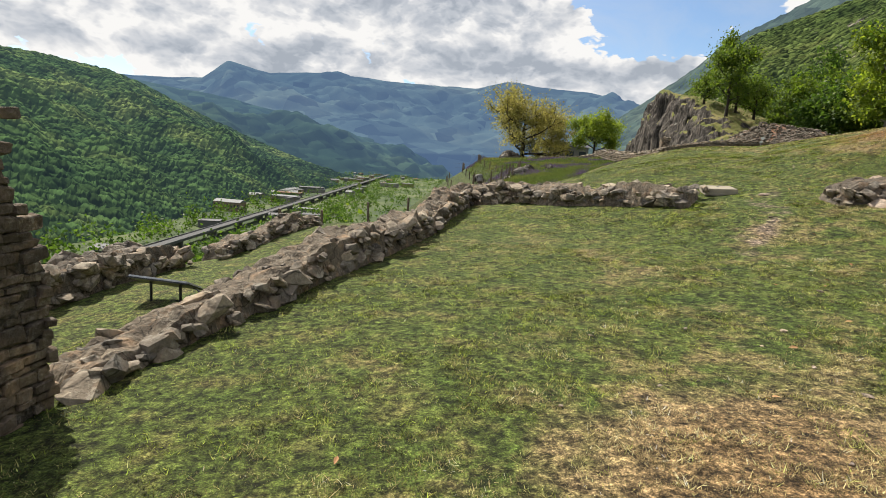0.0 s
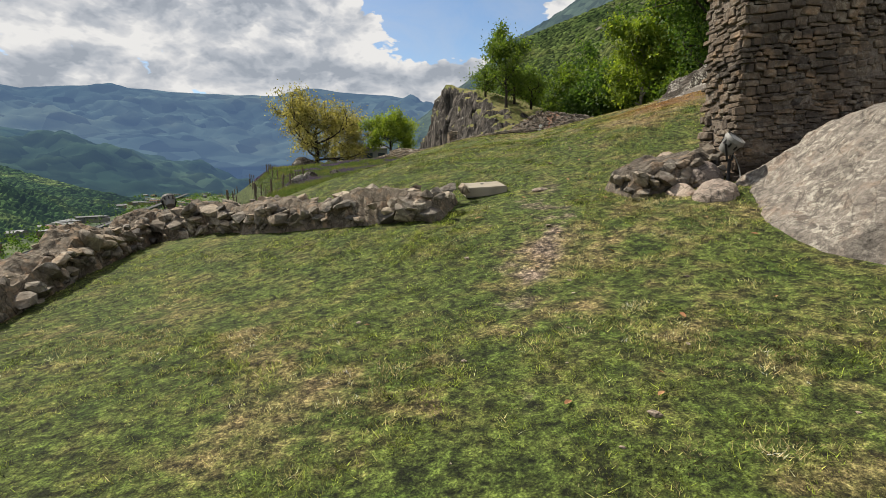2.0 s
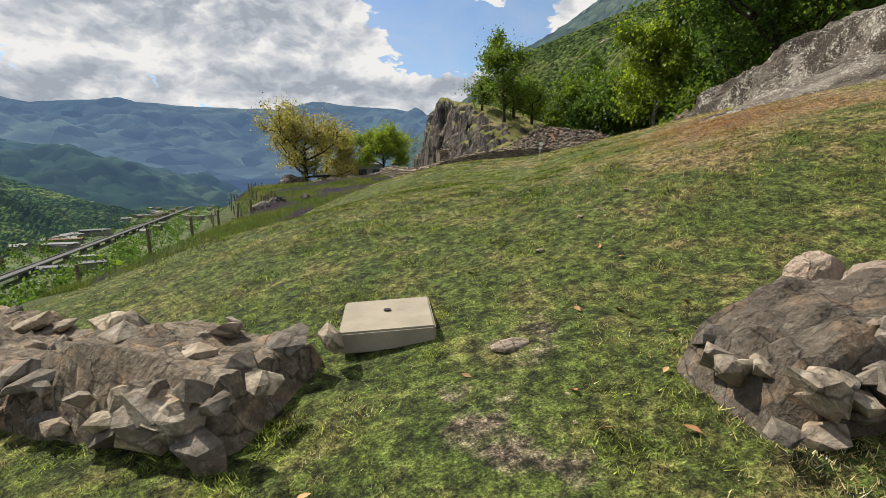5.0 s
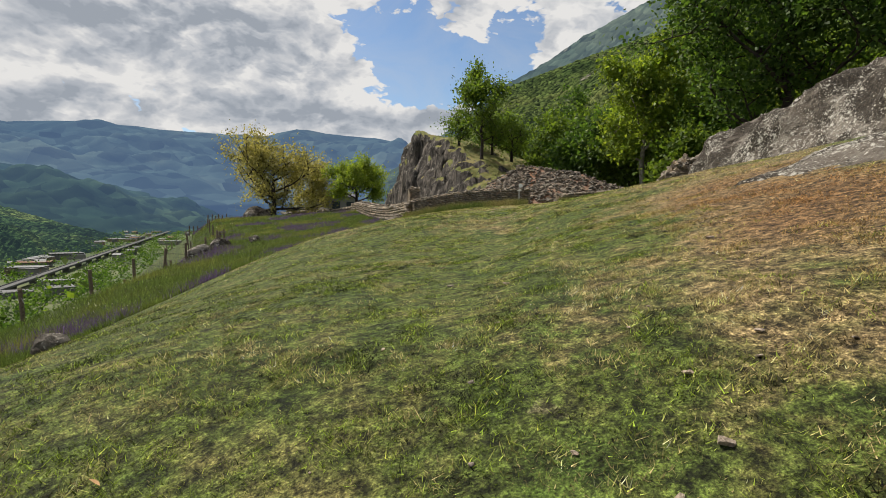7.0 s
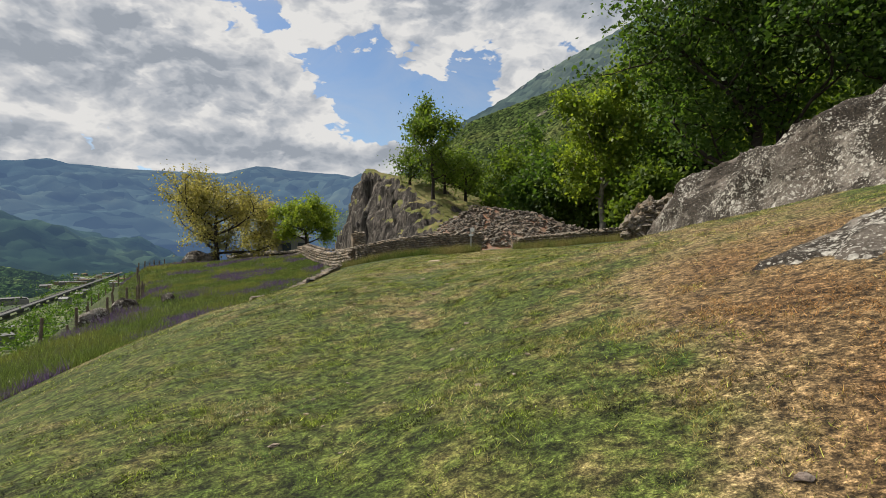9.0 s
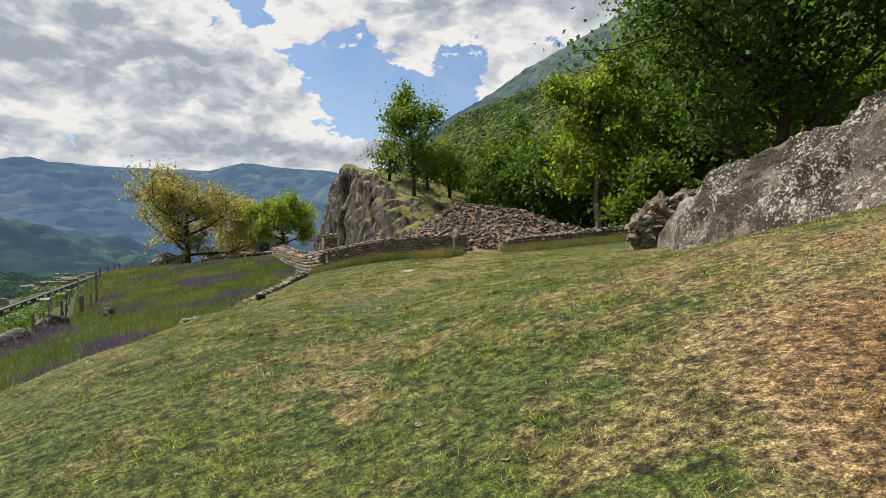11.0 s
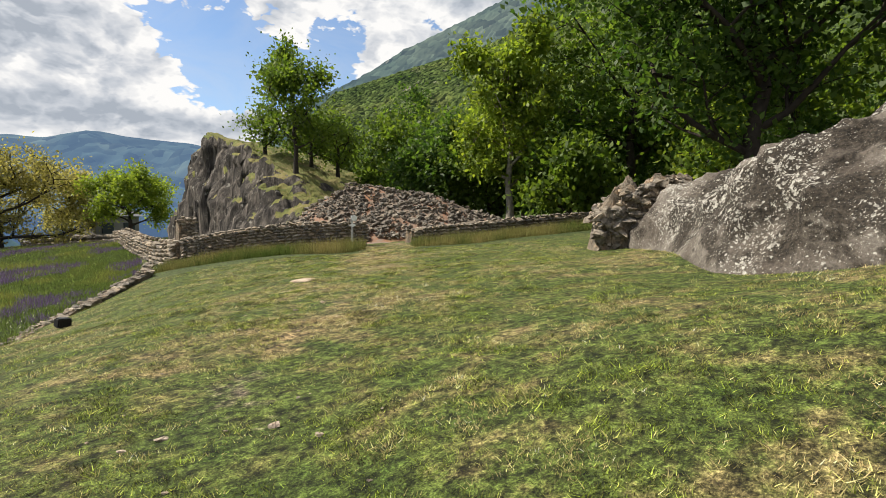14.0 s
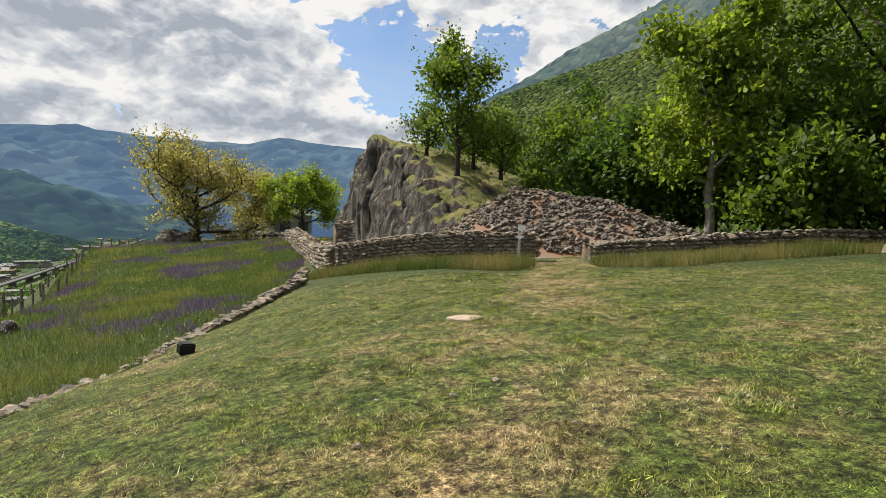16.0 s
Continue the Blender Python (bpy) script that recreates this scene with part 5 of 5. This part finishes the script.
def building(label, x, y, z, wide, deep, high, yaw, wall, roof, pitched, windows=0, category="building"):
    root = new("building")
    root.matrix_world = pose(x, y, z, 0, 0, yaw)
    tagged(root, label, category)
    bm = bmesh.new()
    box(bm, (0, 0, high / 2 - 1), (wide, deep, high + 2))
    part("wall", bm, wall, root)
    bm = bmesh.new()
    r = high * 0.28 if pitched else 0.5
    lo = [bm.verts.new((sx * (wide / 2 + 0.4), sy * (deep / 2 + 0.4), high + 0.02)) for sx, sy in ((-1, -1), (1, -1), (1, 1), (-1, 1))]
    hi = [bm.verts.new((sx * (wide / 2 + 0.4), 0.1 * sy if pitched else sy * (deep / 2 + 0.4), high + r)) for sx, sy in ((-1, -1), (1, -1), (1, 1), (-1, 1))]
    for k in range(4):
        bm.faces.new((lo[k], lo[(k + 1) % 4], hi[(k + 1) % 4], hi[k]))
    bm.faces.new(hi)
    bm.faces.new(lo[::-1])
    part("roof", bm, roof, root)
    for k in range(windows):
        bm = bmesh.new()
        box(bm, ((k + 0.5) / windows * wide - wide / 2, -deep / 2 - 0.05, high * 0.55), (wide / windows * 0.5, 0.3, high * 0.4))
        part("window", bm, PANE, root)
    return root


building("long stone mill with arched windows in the valley", -196, 526, -62, 27, 12, 8.5, -10, TOWN_WALL[2], TOWN_ROOF[0], True, 8)
building("white industrial hall in the valley", -168, 411, -62, 15, 10, 5, 12, TOWN_WALL[1], TOWN_ROOF[1], False)
building("low white warehouse in the valley", -138, 485, -62, 22, 10, 4.5, 10, TOWN_WALL[1], TOWN_ROOF[1], True)
building("grey warehouse with pale roof in the valley", -128, 545, -62, 24, 12, 5, 5, TOWN_WALL[1], TOWN_ROOF[0], False)
building("grey shed beside the valley road", -175, 290, -62, 9, 14, 4, 4, TOWN_WALL[1], TOWN_ROOF[1], True)
building("dark workshop building in the valley", -112, 490, -62, 18, 16, 6, 20, TOWN_WALL[1], TOWN_ROOF[1], False)
town = random.Random(9)
for k in range(55):
    y = town.choice((town.uniform(620, 900), town.uniform(900, 1700), town.uniform(1000, 2100)))
    x = -150 + town.gauss(-15, 0.028 * y) + (y - 600) * 0.03
    if abs(x + 150) < 22:
        x -= 45
    big_b = town.random() < 0.45
    ob = building("pale building of the distant valley town", x, y, -62, town.uniform(16, 40) if big_b else town.uniform(8, 13), town.uniform(12, 24) if big_b else 9, town.uniform(5, 8), town.uniform(-30, 30),
                  town.choice(TOWN_WALL), town.choice((TOWN_ROOF[0], TOWN_ROOF[0], TOWN_ROOF[1], TOWN_ROOF[2])), not big_b)
    ob["group"] = "valley town"
# the main road on its low viaduct
road = new("viaduct")
tagged(road, "long straight grey road viaduct along the valley floor", "viaduct")
bm = bmesh.new()
box(bm, (-150, 1150, -57.2), (8, 2100, 1.0))
part("deck", bm, ASPHALT, road)
for sx in (-3.8, 3.8):
    bm = bmesh.new()
    box(bm, (-150 + sx, 1150, -56.36), (0.4, 2100, 0.7))
    part("parapet", bm, TOWN_WALL[1], road)
for k in range(40):
    bm = bmesh.new()
    box(bm, (-150, 120 + 50 * k, -60), (6, 2.0, 4.6))
    part("pier", bm, TOWN_WALL[1], road)


def woods(name, label, count, seed, zone, leaf, size):
    """Many far trees as one mass of leaf clumps."""
    rng = np.random.default_rng(seed)
    x, y, z = zone(rng, count)
    h = rng.uniform(5, 12, count)
    k = 26
    cen = np.repeat(np.stack([x, y, z], -1), k, 0) + rng.normal(size=(count * k, 3)) * np.repeat(np.stack([h * 0.28, h * 0.28, h * 0.26], -1), k, 0)
    cen[:, 2] += np.repeat(h * 0.5, k)
    tagged(from_mesh(name, leaves_mesh(name, cen, size, rng), leaf), label, "trees", kind="stuff")


def floor_zone(rng, n):
    y = 250 + 1500 * rng.random(n) ** 1.5
    x = -150 + rng.normal(10, 0.09 * y + 25)
    x = np.where(np.abs(x + 150) < 14, x + 40, x)
    return x, y, np.full(n, -62.0)


def slope_zone(rng, n):
    u = rng.uniform(-10, 90, n)
    v = edge_of(u) - table(u, 0, 6, 12, 5, 23, 5, 38, 8.6, 74, 20, 100, 24) - rng.uniform(22, 120, n)
    x, y = u * 0.5 + v * 0.866, u * 0.866 - v * 0.5
    return x, y, land(x, y)


woods("valley_trees", "scattered green trees and hedges on the valley floor", 1400, 21, floor_zone, LEAF_DARK, 2.4)
woods("slope_trees", "bushes on the slope below the ruins", 160, 22, slope_zone, LEAF, 1.2)


# ---- vineyard along the rim ----
def vine_post(x, y, h, tilt, seed):
    root = new("vine_post")
    root.matrix_world = pose(x, y, ground_z(x, y), tilt, tilt * 0.6, seed * 40)
    tagged(root, "weathered wooden vineyard post on the slope", "post", "vineyard posts")
    bm = bmesh.new()
    bmesh.ops.create_cone(bm, cap_ends=True, segments=8, radius1=0.06, radius2=0.05, depth=h + 0.3, matrix=Matrix.Translation((0, 0, h / 2 - 0.15)))
    bmesh.ops.bevel(bm, geom=bm.edges[:], offset=0.006, segments=1, affect="EDGES")
    part("stake", bm, WOODPOST, root)
    bm = bmesh.new()
    tube(bm, Vector((-1.1, 0, h * 0.82)), Vector((1.1, 0, h * 0.80)), 0.006, 0.006, 5)
    part("wire", bm, STEEL, root)


prng = random.Random(4)
for row in range(3):
    for k in range(26):
        u = 12 + 2.4 * k + row * 0.8
        if u > 66 and row:
            continue
        v = float(edge_of(u)) - float(table(u, 0, 6, 12, 5, 23, 5, 38, 8.6, 74, 20, 100, 24)) - 0.6 - row * 2.1
        vine_post(u * 0.5 + v * 0.866, u * 0.866 - v * 0.5, prng.uniform(0.75, 1.1), prng.uniform(-5, 5), prng.random() * 9)
# boulders left on the rim of the meadow
for k, (x, y, s) in enumerate(((5.2, 36.5, 0.55), (6.0, 38.0, 0.5), (4.6, 37.8, 0.45), (7.6, 38.6, 0.35), (3.6, 21.0, 0.3), (9.3, 74.5, 1.3), (10.4, 78.0, 1.1), (13.5, 83.0, 0.9), (15.5, 82.0, 1.0))):
    crag("boulder", "dark weathered boulder on the rim of the meadow", (x, y, ground_z(x, y) + 0.15 * s), (s, s * 0.7, s * 0.75), 40 * k, 50 + k, CLIFF, 3, 0.4)
masonry("wall_meadow_end", "tumbled wall at the far end of the meadow", [(13.0, 84.0), (16.0, 80.0), (18.6, 74.0), (18.2, 64.0)], 0.8, (0.9, 0.9, 0.8, 0.7), 0.6, 61, ragged=0.6, limit=120)
building("small pale stone hut behind the meadow trees", 20.5, 88.0, ground_z(20.5, 88.0), 4.5, 4.0, 2.8, 20, TOWN_WALL[0], TOWN_ROOF[1], True, 2, "hut")


# ---- small things ----
def floodlight(label, x, y, z, yaw, tilt):
    """Round ground floodlight on a forked bracket."""
    root = new("floodlight")
    root.matrix_world = pose(x, y, z, 0, 0, yaw)
    tagged(root, label, "floodlight")
    turn = pose(0, 0, 0.24, tilt, 0, 0)
    bm = bmesh.new()
    bmesh.ops.create_cone(bm, cap_ends=True, segments=28, radius1=0.075, radius2=0.115, depth=0.17, matrix=turn @ Matrix.Translation((0, 0, -0.02)))
    part("housing", bm, ALU, root)
    bm = bmesh.new()
    for r, zz in ((0.122, 0.07), (0.118, 0.085)):
        bmesh.ops.create_cone(bm, cap_ends=False, segments=28, radius1=r, radius2=r - 0.006, depth=0.03, matrix=turn @ Matrix.Translation((0, 0, zz)))
    part("rim", bm, ALU, root)
    bm = bmesh.new()
    bmesh.ops.create_cone(bm, cap_ends=True, segments=28, radius1=0.108, radius2=0.104, depth=0.012, matrix=turn @ Matrix.Translation((0, 0, 0.082)))
    part("lens", bm, GLASSY, root)
    for k in range(9):
        bm = bmesh.new()
        box(bm, (0, 0, 0), (0.008, 0.02, 0.07))
        bm.transform(turn @ pose(0.104 * math.cos(k * 0.7), 0.104 * math.sin(k * 0.7), 0.02, 0, 0, math.degrees(k * 0.7)))
        part("fin", bm, DARKHOLE, root)
    bm = bmesh.new()
    for sx in (-0.125, 0.125):
        tube(bm, Vector((sx, 0, 0.24)), Vector((sx * 0.5, 0, 0.06)), 0.013, 0.013, 6)
    tube(bm, Vector((-0.063, 0, 0.06)), Vector((0.063, 0, 0.06)), 0.013, 0.013, 6)
    tube(bm, Vector((0, 0, 0.06)), Vector((0, 0, -0.25)), 0.02, 0.022, 8)
    part("bracket", bm, DARKHOLE, root)
    bm = bmesh.new()
    last = Vector((0.05, 0.02, 0.16))
    for k in range(1, 9):
        nxt = Vector((0.05 + 0.10 * math.sin(k * 0.4), -0.03 * k * 0.5, 0.16 - 0.055 * k))
        tube(bm, last, nxt, 0.008, 0.008, 5)
        last = nxt
    part("cable", bm, ALU, root)
    return root


floodlight("round grey floodlight on the corner of the low wall", 0.78, 14.35, ground_z(0.78, 14.35) + 0.42, 200, 38)
floodlight("round grey floodlight beside the granite block", 7.45, 7.98, ground_z(7.45, 7.98) + 0.24, 20, 40)


def info_panel():
    root = new("info_panel")
    x, y = -4.65, 7.9
    root.matrix_world = pose(x, y, ground_z(x, y), 0, 0, -12)
    tagged(root, "low tilted information panel on two steel legs", "information panel")
    bm = bmesh.new()
    box(bm, (0, 0, 0), (1.05, 0.42, 0.035), 0, 0.008)
    bm.transform(pose(0, 0, 0.33, -24))
    part("board", bm, plain("panel_face", (0.40, 0.41, 0.42), 0.35), root)
    bm = bmesh.new()
    box(bm, (0, 0, 0), (1.09, 0.46, 0.02), 0, 0.006)
    bm.transform(pose(0, 0, 0.305, -24))
    part("frame", bm, STEEL, root)
    for sx in (-0.27, 0.27):
        bm = bmesh.new()
        tube(bm, Vector((sx, 0, -0.1)), Vector((sx, 0, 0.30)), 0.022, 0.022, 8)
        part("leg", bm, STEEL, root)
    bm = bmesh.new()
    for a in range(7):
        p, q = a * 0.45, (a + 1) * 0.45
        tube(bm, Vector((0.5 + 0.13 * math.sin(p), 0, 0.18 + 0.10 * math.cos(p))), Vector((0.5 + 0.13 * math.sin(q), 0, 0.18 + 0.10 * math.cos(q))), 0.012, 0.012, 6)
    part("handle", bm, STEEL, root)


info_panel()


def trail_sign():
    root = new("trail_sign")
    x, y = 20.3, 34.9
    root.matrix_world = pose(x, y, ground_z(x, y), 0, 0, -25)
    tagged(root, "thin post with two white trail markers before the wall", "sign post")
    bm = bmesh.new()
    box(bm, (0, 0, 0.5), (0.07, 0.07, 1.2), 0, 0.008)
    part("post", bm, plain("grey_post", (0.36, 0.35, 0.33), 0.8), root)
    bm = bmesh.new()
    bmesh.ops.create_cone(bm, cap_ends=True, segments=20, radius1=0.10, radius2=0.10, depth=0.015, matrix=pose(0.07, -0.045, 1.02, 90))
    part("disc", bm, WHITE, root)
    bm = bmesh.new()
    vs = [bm.verts.new(v) for v in ((-0.14, -0.045, 0.78), (0.02, -0.045, 0.72), (0.14, -0.045, 0.78), (0.02, -0.045, 0.84), (-0.14, -0.03, 0.78), (0.02, -0.03, 0.72), (0.14, -0.03, 0.78), (0.02, -0.03, 0.84))]
    for f in ((0, 1, 2, 3), (7, 6, 5, 4), (0, 4, 5, 1), (1, 5, 6, 2), (2, 6, 7, 3), (3, 7, 4, 0)):
        bm.faces.new([vs[i] for i in f])
    part("arrow", bm, WHITE, root)


trail_sign()
bm = bmesh.new()
box(bm, (0, 0, 0), (0.22, 0.18, 0.17), 0, 0.02)
marker = part("marker_block", bm, DARKHOLE)
marker.matrix_world = pose(12.0, 30.6, ground_z(12.0, 30.6) + 0.08, 4, 6, 20)
tagged(marker, "small dark square block at the edge of the lawn", "block")
crag("flat_stone", "pale flat stone set level in the lawn", (15.65, 28.45, ground_z(15.65, 28.45) - 0.01), (0.30, 0.2, 0.05), -30, 71, GRANITE, 3, 0.2)
crag("flat_stone", "pale flat stone in the worn path", (6.0, 9.8, ground_z(6.0, 9.8) + 0.01), (0.13, 0.07, 0.04), 10, 72, GRANITE, 3, 0.25)

# pebbles along the worn path, and dead leaves
prng = random.Random(12)
PEBBLE = [hull_stone(300 + i, 0.5, 12) for i in range(4)]
for me in PEBBLE:
    me.materials.append(GRANITE)
for k in range(150):
    u = prng.uniform(0.5, 30)
    v = float(table(u, -5, 0.3, 3, 0.35, 8, 0.25, 11, 0.45, 15, 0.9, 20, 0.3, 26, -0.6, 32, -0.2)) + prng.gauss(0, 0.7)
    x, y = u * 0.5 + v * 0.866, u * 0.866 - v * 0.5
    s = prng.choice((0.02, 0.03, 0.03, 0.045, 0.07))
    ob = stone_at((x, y, ground_z(x, y) + float(bumps(np.array(x), np.array(y))) + s * 0.12), (s * 1.4, s, s), None, prng, name="pebble", mesh=PEBBLE[k % 4])
    tagged(ob, "small pale pebble lying in the worn grass", "pebble", "pebbles on the path")
deadleaf, add, shader, link = material("dead_leaf", 0.8)
link(ramp(add, add("ShaderNodeObjectInfo").outputs["Random"], [(0.0, (0.22, 0.10, 0.045)), (1.0, (0.48, 0.29, 0.14))]), shader.inputs["Base Color"])
bm = bmesh.new()
outline = [(0, -0.05, 0.0), (0.02, -0.02, 0.008), (0.024, 0.012, 0.012), (0.0, 0.055, 0.006), (-0.022, 0.014, 0.013), (-0.018, -0.02, 0.007)]
vs = [bm.verts.new(v) for v in outline]
mid_v = bm.verts.new((0, 0, 0.0))
for k in range(6):
    bm.faces.new((vs[k], vs[(k + 1) % 6], mid_v))
dead = bpy.data.meshes.new("dead_leaf")
bm.to_mesh(dead)
bm.free()
dead.materials.append(deadleaf)
for k in range(70):
    u, v = prng.uniform(1, 14), prng.gauss(1.2, 1.3)
    x, y = u * 0.5 + v * 0.866, u * 0.866 - v * 0.5
    ob = new("dead_leaf", dead)
    s = prng.uniform(0.4, 0.8)
    ob.matrix_world = pose(x, y, ground_z(x, y) + float(bumps(np.array(x), np.array(y))) + 0.02, prng.uniform(-25, 25), prng.uniform(-25, 25), prng.uniform(0, 360)) @ Matrix.Diagonal((s, s, s, 1))
    tagged(ob, "curled brown dead leaf on the grass", "leaf", "dead leaves")
